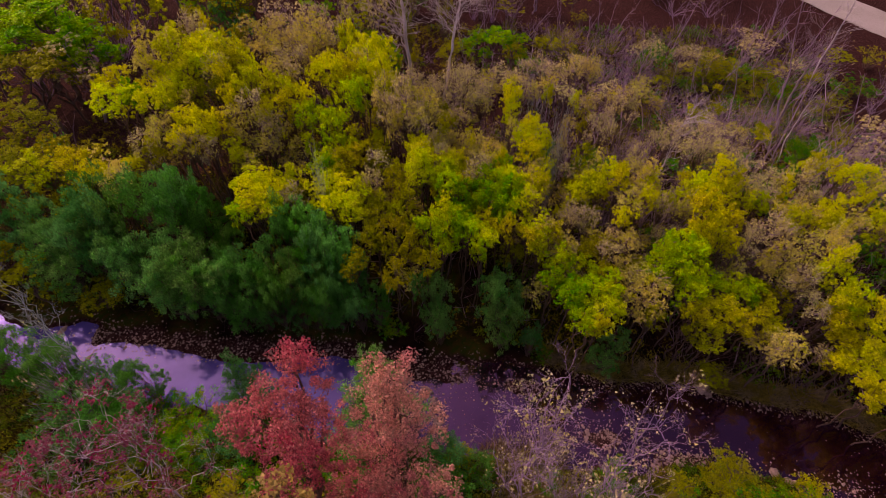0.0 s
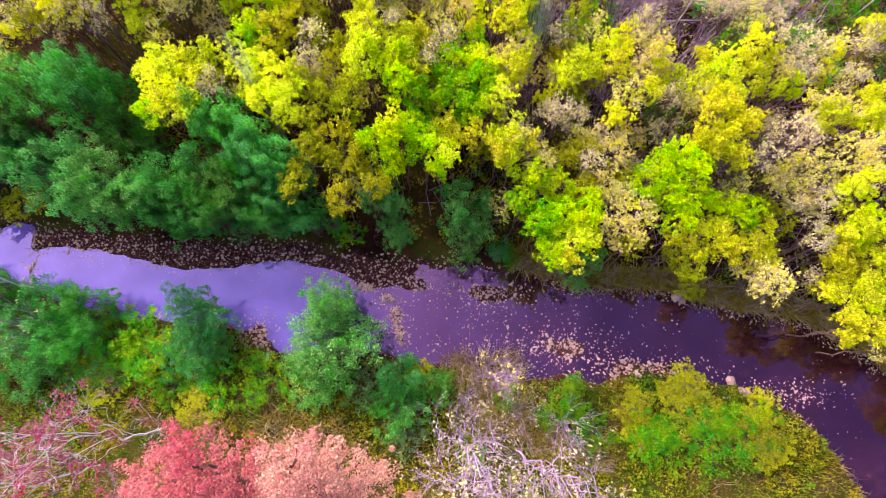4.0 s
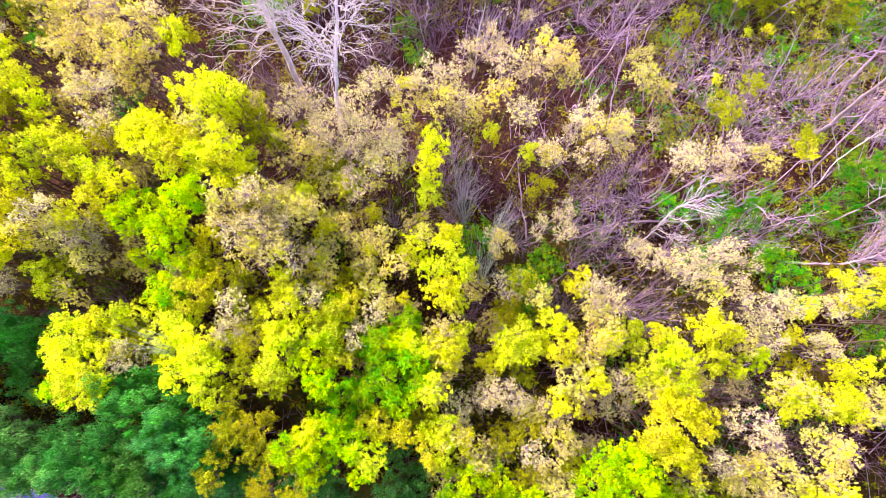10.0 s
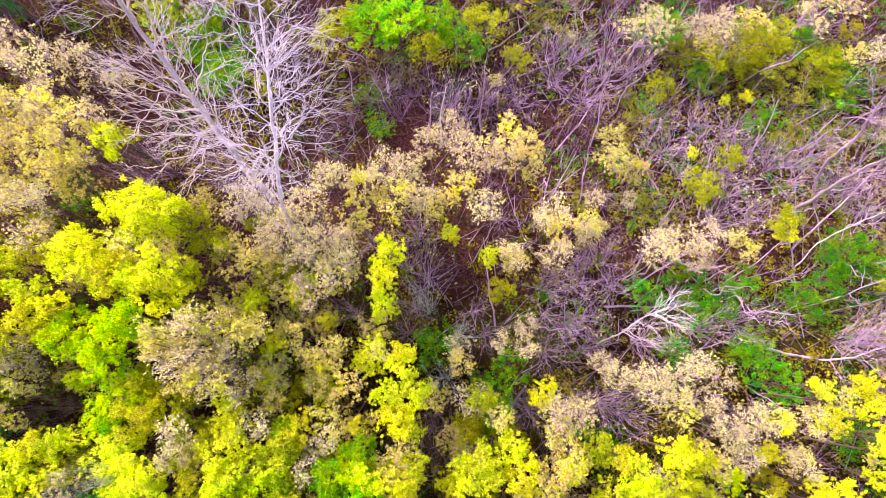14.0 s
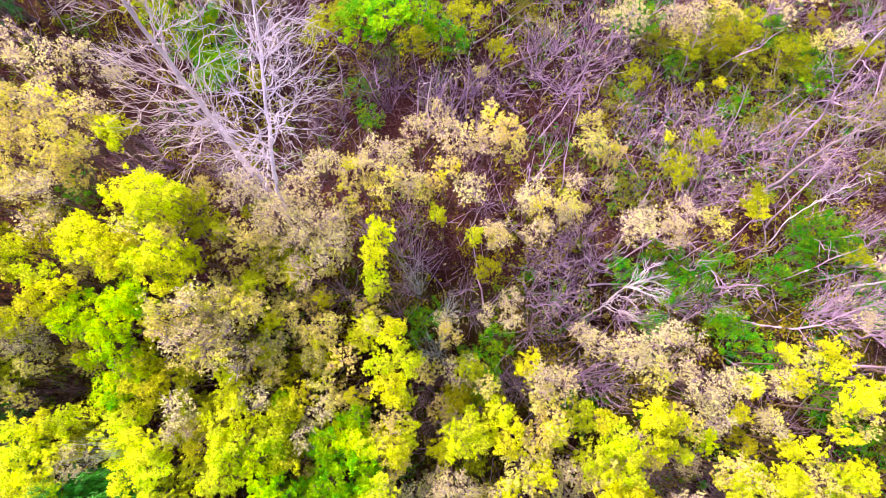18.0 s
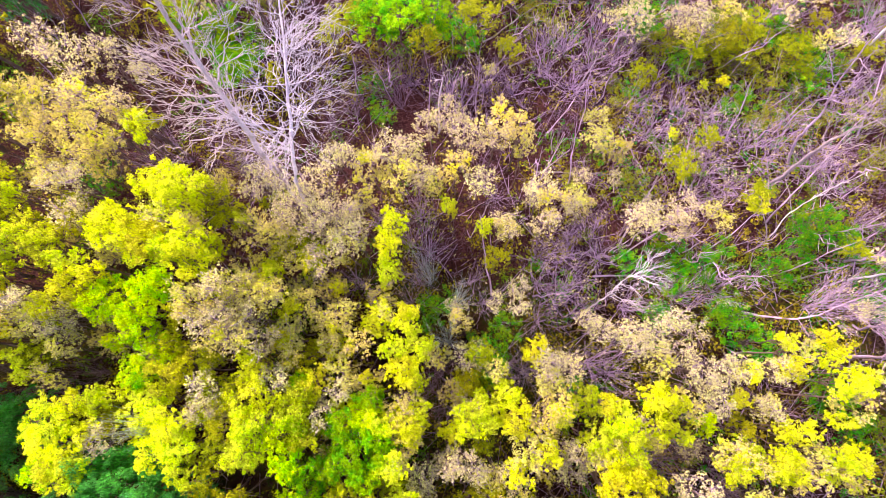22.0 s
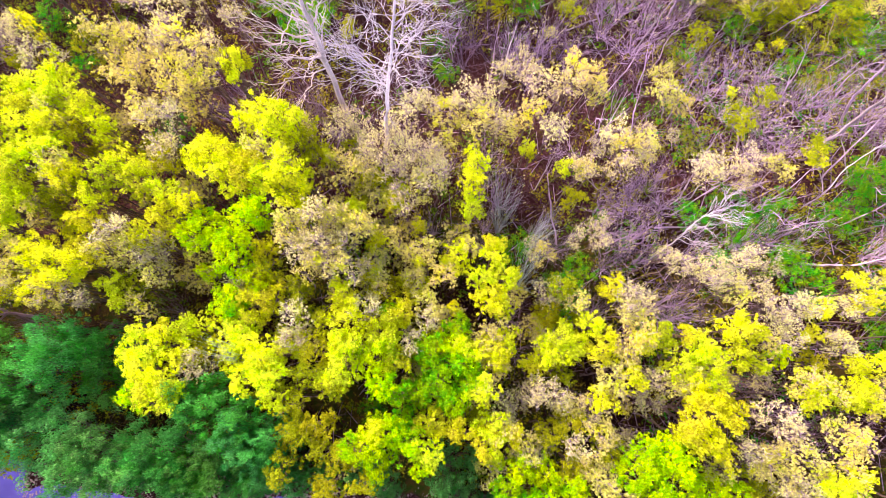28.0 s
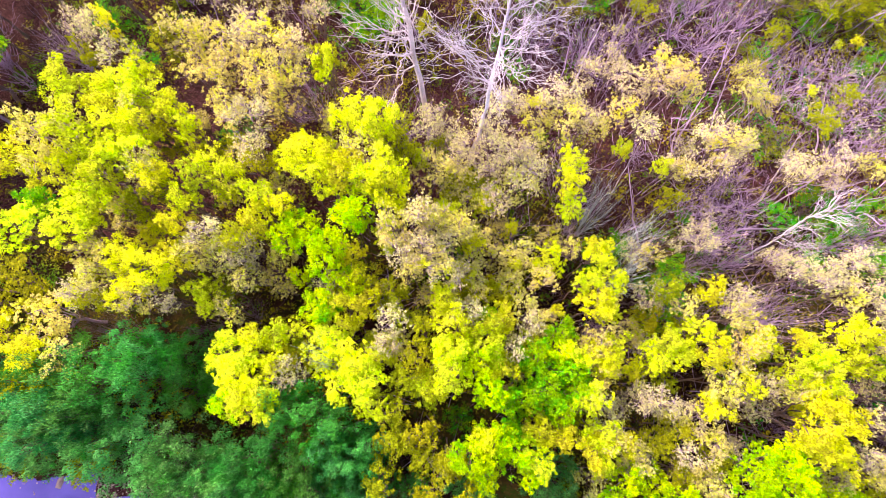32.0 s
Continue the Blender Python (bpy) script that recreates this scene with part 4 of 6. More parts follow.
grow("Y", 7, 25.9, 8.9, 0.61)
grow("M", 5.6, 24.9, 9, 0.77)
grow("Y", 5.2, 24.9, 9, 0.88)
grow("Y", 7.1, 27.5, 9.1, 0.61)
grow("G", 4.8, 28.1, 8.9, 0.79)
grow("L", 4.2, 27.3, 8.8, 0.9)
grow("G", 3.2, 26.3, 8.9, 1.01)
grow("G", 4.8, 26.2, 8.9, 1.01)
grow("G", 3.7, 25.2, 8.9, 1.11)
grow("G", 5.1, 25.1, 9, 0.77)
grow("G", 4.2, 24.4, 8.9, 0.99)
grow("K", -1, 23.2, 1.6, 0.98)
grow("G", 0.8, 24.8, 10.1, 0.74)
grow("G", 2.3, 25, 8.9, 0.89)
grow("Y", -12.9, 27.2, 8, 1.24)
grow("Y", -12.1, 27.7, 7.6, 0.96)
grow("Y", -13, 25.9, 8.1, 1.22)
grow("Y", -11.5, 25.5, 8.1, 1.1)
grow("Y", -12, 24.8, 8.1, 1.21)
grow("L", -13.2, 24.9, 8.1, 0.92)
grow("Y", -10.9, 26.6, 7.9, 0.76)
grow("O", -11.2, 27.6, 6.8, 0.98)
grow("Y", -11, 28.2, 7.6, 0.78)
grow("Y", -10.2, 28.5, 7.3, 0.67)
grow("O", -10.4, 26.7, 6.8, 1.1)
grow("T", -10.1, 26, 7.6, 0.95)
grow("O", -10.1, 27.4, 6.5, 0.68)
grow("X", -8.1, 26.3, 9.3, 0.69)
grow("M", 5.4, 32.9, 8.8, 0.53)
grow("D", 7.7, 28, 5.5, 1.27)
grow("D", 8.3, 26.8, 5.5, 1.13)
grow("D", 8.1, 28.9, 5.5, 1.15)
grow("X", 8.7, 31.1, 9.3, 0.9)
grow("X", 7.6, 35.2, 9.3, 0.73)
grow("X", 9.2, 33.6, 9.3, 0.66)
grow("K", 8.2, 33.2, 6.2, 1.2)
grow("K", 7.6, 32.0, 6.2, 0.59)
grow("B", 6.8, 35.3, 4, 1.11)
grow("B", 6.2, 33.9, 4.1, 0.9)
grow("T", 8.3, 24.9, 8.1, 0.79)
grow("T", 9.3, 24.6, 8.1, 0.9)
grow("O", 11.8, 35.9, 7.3, 0.75)
grow("K", 14.9, 36.1, 1.4, 0.49)
grow("T", 12.8, 34.1, 8.7, 0.65)
grow("T", 12.4, 33.2, 9, 0.64)
grow("T", 11.5, 33, 9.1, 0.52)
grow("K", 12.4, 31.9, 6.2, 1.05)
grow("M", 9.6, 31.8, 9.4, 0.63)
grow("K", 11.3, 30.3, 6.2, 1.04)
grow("O", 10.9, 30.7, 8.3, 0.88)
grow("M", 11.2, 29.9, 8.7, 0.69)
grow("K", 10.4, 31.2, 6.2, 0.59)
grow("K", 10.6, 28.9, 6.2, 0.71)
grow("B", 15, 34.9, 4.7, 1.36)
grow("B", 17.1, 36.7, 2, 1.48)
grow("B", 16.4, 34.1, 4.7, 1.55)
grow("B", 17.3, 32.7, 4.7, 1.27)
grow("T", 17, 31.6, 8.9, 0.75)
grow("T", 16.4, 31.9, 8.9, 0.63)
grow("B", 14.8, 32.5, 4.7, 1.2)
grow("B", 14.9, 36.7, 2, 1.34)
grow("B", 11.2, 33.7, 4.1, 1.24)
grow("B", 10.3, 35.1, 4, 0.97)
grow("K", 21.2, 35.8, 1.5, 1.19)
grow("B", 20.5, 33, 4.7, 1.27)
grow("K", 23.2, 36.4, 2.3, 1.35)
grow("K", 22.3, 32.4, 2.5, 0.94)
grow("K", 25.6, 35.2, 2.4, 1.18)
grow("K", 24.1, 34.8, 2.4, 1.33)
grow("B", 24.1, 33.8, 4.7, 1.07)
grow("B", 26.8, 34.1, 4.7, 1.27)
grow("K", 27.2, 31.9, 2.5, 1.52)
grow("K", 28.1, 30.4, 2.5, 1.36)
grow("K", 26.5, 32.6, 2.5, 1.16)
grow("T", 18.7, 31, 8.6, 0.92)
grow("T", 19.9, 31.2, 8.6, 1.04)
grow("T", 21.2, 31.7, 8.5, 0.76)
grow("T", 21.9, 31.1, 8.2, 0.64)
grow("T", 19.4, 30.1, 8.9, 1.02)
grow("M", 20.2, 29.5, 8.8, 0.74)
grow("T", 21.3, 30, 8.3, 0.7)
grow("B", 17.9, 29.5, 4.7, 1.5)
grow("B", 19.1, 28.8, 4.7, 1.23)
grow("B", 16.6, 29.8, 4.7, 1.05)
grow("T", 14.2, 29.7, 9.2, 0.96)
grow("M", 14.2, 29.1, 9.2, 0.84)
grow("B", 13.6, 29, 4.7, 1.24)
grow("B", 12.7, 29.6, 4.1, 1.07)
grow("K", 16.8, 28, 1.6, 0.78)
grow("K", 18.2, 27.3, 1.6, 1.13)
grow("T", 22.3, 29.1, 7.9, 1.05)
grow("T", 24.1, 29, 7.1, 1.08)
grow("T", 23.1, 27.9, 7.2, 0.95)
grow("T", 23.5, 27, 7.1, 0.77)
grow("M", 25.1, 29.3, 7.6, 0.77)
grow("Y", 25.5, 28.4, 7.1, 0.54)
grow("Y", 24.7, 27.5, 6.9, 0.65)
grow("L", 22.4, 26.3, 7.5, 0.64)
grow("M", 21.7, 27.2, 7.9, 0.86)
grow("Y", 10.4, 27.6, 8.3, 1.03)
grow("Y", 9.8, 26.5, 8, 0.92)
grow("Y", 11.3, 27, 8.3, 0.74)
grow("Y", 12.4, 27.6, 8.9, 0.73)
grow("Y", 12.6, 26.5, 9, 1)
grow("M", 13.7, 26.8, 9.1, 0.99)
grow("M", 14.6, 27.5, 9.1, 1)
grow("Y", 14.9, 26.9, 8.9, 0.78)
grow("M", 12.8, 25.1, 8.7, 1)
grow("Y", 13.9, 25.2, 9, 0.71)
grow("Y", 12, 24.3, 8.3, 0.73)
grow("T", 10.3, 24, 8, 0.73)
grow("Y", 16.9, 27.4, 8.7, 0.62)
grow("Y", 17.6, 26.9, 8.9, 0.89)
grow("Y", 18.3, 26.3, 9.1, 0.88)
grow("Y", 16.5, 25.8, 8.8, 1)
grow("M", 16.8, 25.1, 9.1, 0.87)
grow("Y", 19.3, 27.6, 9.2, 0.88)
grow("Y", 20.2, 27.3, 8.8, 0.89)
grow("Y", 19.9, 26.2, 8.6, 0.72)
grow("Y", 20.9, 25.9, 8.2, 0.51)
grow("Y", 17.8, 24.3, 9.1, 0.7)
grow("M", 16, 24.6, 9.1, 0.7)
grow("T", 15.2, 24.8, 8.8, 0.66)
grow("K", 20.4, 23.9, 1.6, 0.62)
grow("D", 20.8, 24, 5.5, 1.22)
grow("D", 22, 23.4, 5.5, 1.09)
grow("D", 19.8, 23.4, 5.5, 1.1)
grow("D", 22.7, 24.4, 5.5, 0.8)
grow("M", 23.1, 24.4, 7.8, 1.02)
grow("Y", 24.3, 24.6, 7.7, 0.91)
grow("M", 24.4, 23.9, 8.3, 0.99)
grow("Y", 23.7, 23.9, 8.1, 0.83)
grow("Y", 25.7, 24.1, 8, 0.89)
grow("Y", 26.4, 23.8, 8.1, 1)
grow("M", 27.9, 24.4, 7.8, 0.79)
grow("M", 27, 23.5, 8.1, 0.83)
grow("Y", 28.9, 23.9, 7.8, 0.9)
grow("Y", 30.1, 24.2, 7.8, 0.9)
grow("M", 29.7, 23.4, 8.1, 0.83)
grow("T", 26.1, 26.4, 7.6, 0.75)
grow("M", 26.3, 27.2, 7, 0.65)
grow("Y", 26.5, 25.6, 7.7, 0.63)
grow("Y", 27.4, 25.6, 7.7, 0.74)
grow("T", 26.7, 28.7, 8.2, 0.75)
grow("M", 27.7, 29.8, 7.3, 0.95)
grow("Y", 26.8, 29.2, 9, 0.61)
grow("Y", 27.5, 30.4, 7.3, 0.54)
grow("Y", 30.1, 30.3, 7, 0.66)
grow("Y", 29.4, 28.3, 8.7, 0.9)
grow("Y", 31.6, 28.5, 6.9, 0.66)
grow("Y", 29.4, 29.1, 7.3, 0.53)
grow("Y", 30.5, 29.4, 7, 0.54)
grow("M", 30.3, 27.2, 8.3, 0.9)
grow("Y", 29.4, 26.1, 8.1, 0.51)
grow("K", 32.6, 27.1, 1.6, 1.12)
grow("K", 33.9, 26.8, 1.6, 0.98)
grow("K", 34.6, 25, 1.6, 0.97)
grow("B", 32.8, 32.8, 4.7, 1.39)
grow("B", 34.1, 32.8, 4.7, 1.25)
grow("T", 32.6, 32, 7, 0.79)
grow("O", 24.7, 25.5, 6.6, 0.77)
grow("B", -30.9, 51.4, 1.9, 1.63)
grow("T", -23.1, 47.4, 9.1, 0.97)
grow("Y", -22.3, 47.3, 9.1, 0.55)
grow("O", -23, 45.8, 8.5, 0.76)
grow("K", -28.4, 54.8, -0.6, 1.76)
grow("T", -21.1, 46, 8.7, 1.1)
grow("B", -29.8, 50.4, 1.9, 1.2)
grow("T", -24.2, 47.5, 9.5, 0.88)
grow("M", -17.4, 47.1, 8.7, 1.32)
grow("M", -15.9, 46.1, 8.8, 1.16)
grow("O", -18.6, 46.5, 7.9, 0.99)
grow("K", -24.7, 50.2, -0.6, 0.99)
grow("M", -16.3, 44.3, 8.8, 1.22)
grow("Y", -22.6, 42.3, 10, 1.49)
grow("Y", -21.4, 39.6, 11.1, 1.41)
grow("Y", -20.1, 43.2, 9.6, 1.38)
grow("Y", -19.6, 44.4, 8.7, 0.96)
grow("Y", -20.6, 41.9, 10.1, 1.22)
grow("M", -19.2, 41, 10.1, 1.15)
grow("Y", -18.3, 42, 9.7, 1.04)
grow("Y", -19.6, 39.6, 10.5, 1.3)
grow("Y", -17.1, 40.6, 9.6, 1.03)
grow("Y", -17.8, 39.8, 10.4, 0.94)
grow("Y", -16.2, 40.2, 9.6, 0.71)
grow("Y", -20.6, 38.5, 10.7, 1.17)
grow("Y", -22.5, 37.7, 9.7, 1.32)
grow("Y", -18.8, 38.2, 10.6, 1.17)
grow("M", -17.5, 37.3, 10.9, 0.97)
grow("Y", -17.1, 36.8, 10.6, 0.97)
grow("Y", -20, 37, 10.4, 0.98)
grow("Y", -22, 35.7, 9.6, 1.32)
grow("Y", -22.1, 34.1, 9.5, 1.3)
grow("Y", -20.6, 35.9, 9.9, 0.68)
grow("M", -19.9, 35.4, 9.3, 0.88)
grow("O", -18.9, 35.7, 9.5, 0.88)
grow("O", -17.2, 36.2, 9.8, 0.87)
grow("O", -17.2, 38.8, 9.2, 0.9)
grow("O", -15.8, 38.4, 8.9, 0.91)
grow("Y", -15.1, 35.4, 10.2, 0.79)
grow("Y", -15.8, 34.7, 10.2, 0.79)
grow("Y", -14.7, 36.6, 10, 0.86)
grow("T", -14.9, 33.7, 10.2, 0.96)
grow("O", -16.7, 33.2, 9, 0.87)
grow("M", -14.9, 33, 9.5, 0.79)
grow("M", -14.2, 33.3, 9.4, 0.86)
grow("M", -21.8, 32.9, 9.3, 1.11)
grow("M", -20.9, 31.7, 9.1, 0.99)
grow("Y", -19.3, 32.6, 9.3, 0.99)
grow("Y", -18, 32.5, 9.4, 1.1)
grow("Y", -16.7, 32.2, 9.4, 0.98)
grow("Y", -19.1, 31, 8.8, 0.99)
grow("M", -17.8, 30.7, 8.9, 0.98)
grow("O", -21.3, 30.3, 8.3, 0.69)
grow("T", -22, 30.6, 8.6, 0.87)
grow("T", -16.6, 30.4, 8.8, 0.68)
grow("Y", -15, 31.1, 7.8, 0.83)
grow("Y", -14.9, 29.9, 7.8, 0.57)
grow("D", -16.8, 29.5, 5.5, 0.82)
grow("D", -21.9, 28.9, 5.5, 0.95)
grow("D", -23.6, 29, 5.5, 0.82)
grow("Y", 6, 22.8, 8.7, 0.92)
grow("M", 6.8, 22.6, 8.8, 0.8)
grow("Y", 5.4, 21.8, 8.7, 0.91)
grow("Y", 6.2, 21.3, 8.4, 0.8)
grow("Y", 7.1, 22.4, 8.6, 0.63)
grow("O", 9.3, 22.3, 7.2, 0.96)
grow("O", 10.6, 22.7, 6.8, 0.91)
grow("M", 7.7, 21.4, 8.3, 0.92)
grow("T", 10.7, 21.5, 7.6, 0.76)
grow("M", 12.1, 22, 7.8, 0.93)
grow("M", 11.8, 20.9, 7.6, 0.82)
grow("L", 7.4, 20.2, 8.2, 0.91)
grow("G", 7.1, 19.4, 7.8, 0.92)
grow("L", 8.8, 20, 7.8, 0.92)
grow("G", 7.9, 18.5, 7.8, 0.91)
grow("L", 9.1, 18.6, 7.4, 1.04)
grow("L", 9.9, 18, 7.5, 1.03)
grow("L", 8.5, 17.1, 7.5, 0.91)
grow("Y", 9, 16.3, 7.5, 0.62)
grow("L", 10.6, 19.2, 7.4, 0.81)
grow("M", 12, 19.7, 7.6, 0.98)
grow("M", 13, 18.8, 7.9, 1.02)
grow("M", 11.7, 18.3, 7.5, 0.92)
grow("M", 12.5, 17.4, 7.5, 0.91)
grow("O", 13.1, 16.8, 7.1, 0.75)
grow("O", 10.6, 20.8, 6.6, 0.97)
grow("L", 14.1, 21, 8.6, 1.01)
grow("L", 13.5, 20.1, 8.4, 0.9)
grow("L", 14.9, 21.7, 8.8, 0.9)
grow("L", 15.7, 20.6, 8.8, 1)
grow("L", 16.2, 19.4, 7.8, 1.14)
grow("L", 14.5, 19.5, 8.5, 0.89)
grow("Y", 17.3, 18.1, 6.5, 1.18)
grow("L", 15.2, 18.5, 8, 1.01)
grow("L", 17.8, 19.1, 7.4, 1.04)
grow("L", 19, 18.8, 7.2, 1.04)
grow("Y", 15.6, 17.5, 6.8, 1.05)
grow("Y", 16.6, 16.4, 5.5, 0.79)
grow("O", 15.5, 16.8, 5.8, 0.78)
grow("Y", 17.7, 16.9, 6.5, 1.05)
grow("Y", 19.7, 17.8, 6.3, 1.06)
grow("M", 19.3, 15.8, 5.5, 0.96)
grow("M", 20.7, 15.7, 5.5, 0.78)
grow("Y", 20.9, 17, 5.5, 0.85)
grow("M", 18.4, 20.3, 7.7, 0.81)
grow("O", 20.5, 19.3, 6.2, 0.84)
grow("Y", 17.1, 22.2, 9.1, 0.89)
grow("Y", 18.1, 21.6, 9.1, 0.72)
grow("D", 19.4, 21.9, 5.5, 0.94)
grow("Y", 18.7, 22.8, 8.9, 0.85)
grow("Y", 16.3, 22.7, 9.2, 0.72)
grow("T", 21, 22.6, 8.8, 1.01)
grow("T", 21.8, 22, 9, 0.89)
grow("D", 25.1, 22.6, 5.5, 1.01)
grow("T", 19.7, 22, 8.9, 0.73)
grow("M", 20.7, 20.8, 7.8, 0.92)
grow("M", 21.5, 20.9, 8.4, 1.01)
grow("M", 22.5, 20.6, 8.5, 0.95)
grow("M", 21.1, 20, 7.3, 0.87)
grow("T", 22, 19.1, 7.6, 1.03)
grow("T", 22.7, 19, 8.2, 0.72)
grow("D", 25.9, 21.3, 5.5, 0.81)
grow("T", 22.5, 17.7, 7.3, 0.91)
grow("O", 21.4, 18.7, 6.2, 0.84)
grow("D", 22.1, 17.2, 5.5, 0.66)
grow("M", 22.2, 19.9, 8, 0.74)
grow("M", 24.7, 22.5, 9, 1)
grow("M", 25.4, 21.6, 9, 0.88)
grow("M", 23.8, 20.4, 9.3, 0.86)
grow("Y", 24.3, 19.6, 9.2, 0.86)
grow("Y", 23.8, 19.2, 8.6, 0.77)
grow("Y", 24.2, 17.9, 7.8, 1.12)
grow("L", 24.9, 18.1, 8.1, 1)
grow("Y", 23.8, 17.1, 7.1, 1.03)
grow("Y", 25.7, 17.1, 7.4, 1.12)
grow("Y", 24.6, 15.8, 5.9, 1.17)
grow("Y", 25.8, 15.7, 6.2, 1.16)
grow("Y", 24.2, 15.1, 5.5, 0.89)
grow("Y", 24.9, 14.3, 5.9, 1.16)
grow("Y", 26, 14.3, 6.2, 0.97)
grow("Y", 24.4, 12.9, 6, 0.86)
grow("Y", 25.6, 12.9, 6.2, 1.02)
grow("M", 26, 11.8, 6.2, 0.78)
grow("O", 24, 15.4, 5, 0.79)
grow("T", 23.5, 15.8, 4.8, 0.67)
grow("O", -3.1, 23, 8.1, 0.94)
grow("O", -1.8, 21.9, 8.6, 0.92)
grow("O", -4.4, 22.8, 7.7, 0.84)
grow("O", -1.1, 21.3, 8.8, 0.74)
grow("O", -2.7, 21.2, 8.1, 0.81)
grow("O", -5.2, 22.1, 7, 0.98)
grow("L", -0.3, 22.3, 10.3, 1.02)
grow("L", 0.6, 22.5, 9.6, 1.06)
grow("L", 1.7, 22.1, 9, 1.07)
grow("Y", 2.5, 21.7, 9, 0.9)
grow("L", 0.1, 21.4, 9.6, 0.82)
grow("Y", 3.4, 22.8, 8.4, 1.04)
grow("Y", 4.5, 22.7, 8.6, 0.75)
grow("G", 1.7, 23.1, 9.2, 0.85)
grow("L", 2.8, 20.9, 9, 0.61)
grow("O", -1, 20.1, 8.8, 0.79)
grow("K", -3.2, 19.2, 1.6, 0.92)
grow("O", -4.9, 20.4, 7.4, 1.07)
grow("O", -2.7, 19.9, 8.1, 0.92)
grow("Y", 0.2, 22.6, 10.3, 0.65)
grow("Y", 17.2, 23.4, 10, 1.92)
grow("Y", 9.2, 17.2, 7.4, 1.25)
grow("W", -17.5, 27.4, 4.4, 1.94)
grow("Y", -24.6, 34.3, 9.5, 1.56)
grow("Y", -26.7, 38.8, 8, 2.13)
grow("M", -23.1, 38.6, 11.6, 1.8)
grow("M", -24.8, 29.9, 7.5, 1.91)
grow("O", -27.5, 31.8, 6, 2.16)
grow("G", -24.4, 35.9, 9.5, 1.1)
grow("W", -23.9, 26.1, 7.6, 2.67)
grow("W", -24.1, 23.8, 7.6, 2.17)
grow("G", -38.8, 49.2, 7, 5.42)
grow("G", -34.9, 47.7, 7, 3.1)
grow("G", -42.9, 51.9, 7, 3.84)
grow("K", 24.1, 54.9, 1.6, 1.6)
grow("O", -37.5, 42.6, 6, 3.68)
grow("O", -35.3, 36.8, 6, 2.77)
grow("O", -32.6, 30.6, 6, 2.23)
grow("O", -30.5, 32.6, 6, 2.23)
grow("O", -25.5, 26.4, 7.7, 1.91)
grow("O", -36.1, 44.5, 6, 2.7)
grow("J", 40.2, 46.9, 0.8, 1.6)
grow("J", 29.5, 53.6, 1.8, 1.6)
grow("O", -29.9, 27, 6, 1.81)
grow("B", -36.7, 50.9, 4, 2.95)
grow("B", -37.9, 58, 4, 3.6)
grow("B", 20.4, 59.3, 0.5, 2.35)
grow("B", 14, 59.2, 0.5, 2.3)
grow("B", 42.9, 54.8, 0.5, 2.25)
grow("T", 22.6, 53.7, 3.3, 1.9)
grow("T", 34.8, 55.6, 2.5, 2.11)
grow("O", -23.9, 21.4, 2, 1.61)
grow("V", -19.6, 22.2, 5.8, 2.43)
grow("V", -17.0, 21.6, 5.8, 2.4)
grow("V", -15.5, 20.3, 5.8, 1.87)
grow("V", -17.7, 20.4, 5.8, 1.56)
grow("W", -12.7, 21.1, 6, 2.37)
grow("W", -12.9, 20.1, 6, 1.64)
grow("W", -10.8, 20.6, 6, 2.02)
grow("W", -10.8, 19.7, 6, 1.25)
grow("W", -14.6, 21.0, 6, 1.48)
grow("W", -9.1, 23.8, 7.6, 2.01)
grow("W", -6.8, 22.3, 7.6, 1.6)
grow("W", -10.4, 24.5, 7.6, 1.54)
grow("W", -19.3, 26.2, 7.6, 2.4)
grow("W", -17.9, 25.4, 4.2, 1.8)
grow("W", -19.5, 27.5, 7.6, 1.62)
grow("W", -16.0, 25.5, 3.8, 1.5)
grow("W", -8.0, 22.3, 7.6, 1.5)
grow("W", -8.1, 20.6, 5.6, 1.53)
grow("W", -6.0, 21.8, 5.6, 1.28)
grow("W", -4.2, 19.6, 5.6, 0.97)
grow("W", -7.2, 19.9, 4.8, 1.31)
grow("W", -9.4, 19.7, 4.8, 1.2)
grow("W", -5.3, 19.4, 4.8, 1)
grow("K", 7, 17.7, 1.2, 0.78)
grow("V", -0.1, 19.6, 6, 1.31)
grow("V", 4.0, 20.1, 6, 1.79)
grow("V", 4.2, 18.2, 4.6, 1.41)
grow("V", 0.1, 18.5, 4.6, 0.98)
grow("V", 10.8, 16.7, 4, 1.39)
grow("W", 6.1, 17.6, 3.8, 0.85)
grow("V", -3.5, 12.3, 4.8, 2.51)
grow("V", -4.6, 11.7, 2.6, 1.91)
grow("W", -4.4, 9.9, 1.4, 1.66)
grow("W", 0.6, 9.1, 1.4, 1.13)
grow("W", -11.2, 12.8, 3.6, 1.88)
grow("W", -20.6, 12.8, 3, 2.44)
grow("W", -18.5, 12.4, 3, 1.63)
grow("W", -22.3, 11.6, 2.2, 2.28)
grow("W", -11.1, 11.7, 2.2, 1.5)
grow("W", -13, 11.4, 1.5, 1.87)
grow("W", -21, 11.1, 1.5, 2.62)
grow("W", -16.9, 10.7, 1.5, 1.48)
grow("W", -0.1, 9.7, 1.5, 1.19)
grow("S", -1.8, 9.9, 1.4, 1.35)
grow("S", 0.5, 7.2, 1.4, 1.42)
grow("S", -1.1, 9.1, 1.4, 0.92)
grow("K", -11, 9.6, 1, 1.47)
grow("K", -7.8, 10.2, 1, 1.65)
grow("K", -17.2, 12.7, 1, 1.75)
grow("K", -13.7, 10, 1, 1.36)
grow("K", 2.6, 10, 1, 0.85)
grow("K", -19.6, 6.3, 1, 1.13)
grow("K", -15.6, 11.4, 1, 1.39)
grow("K", 11.5, 7.2, 1, 1.25)
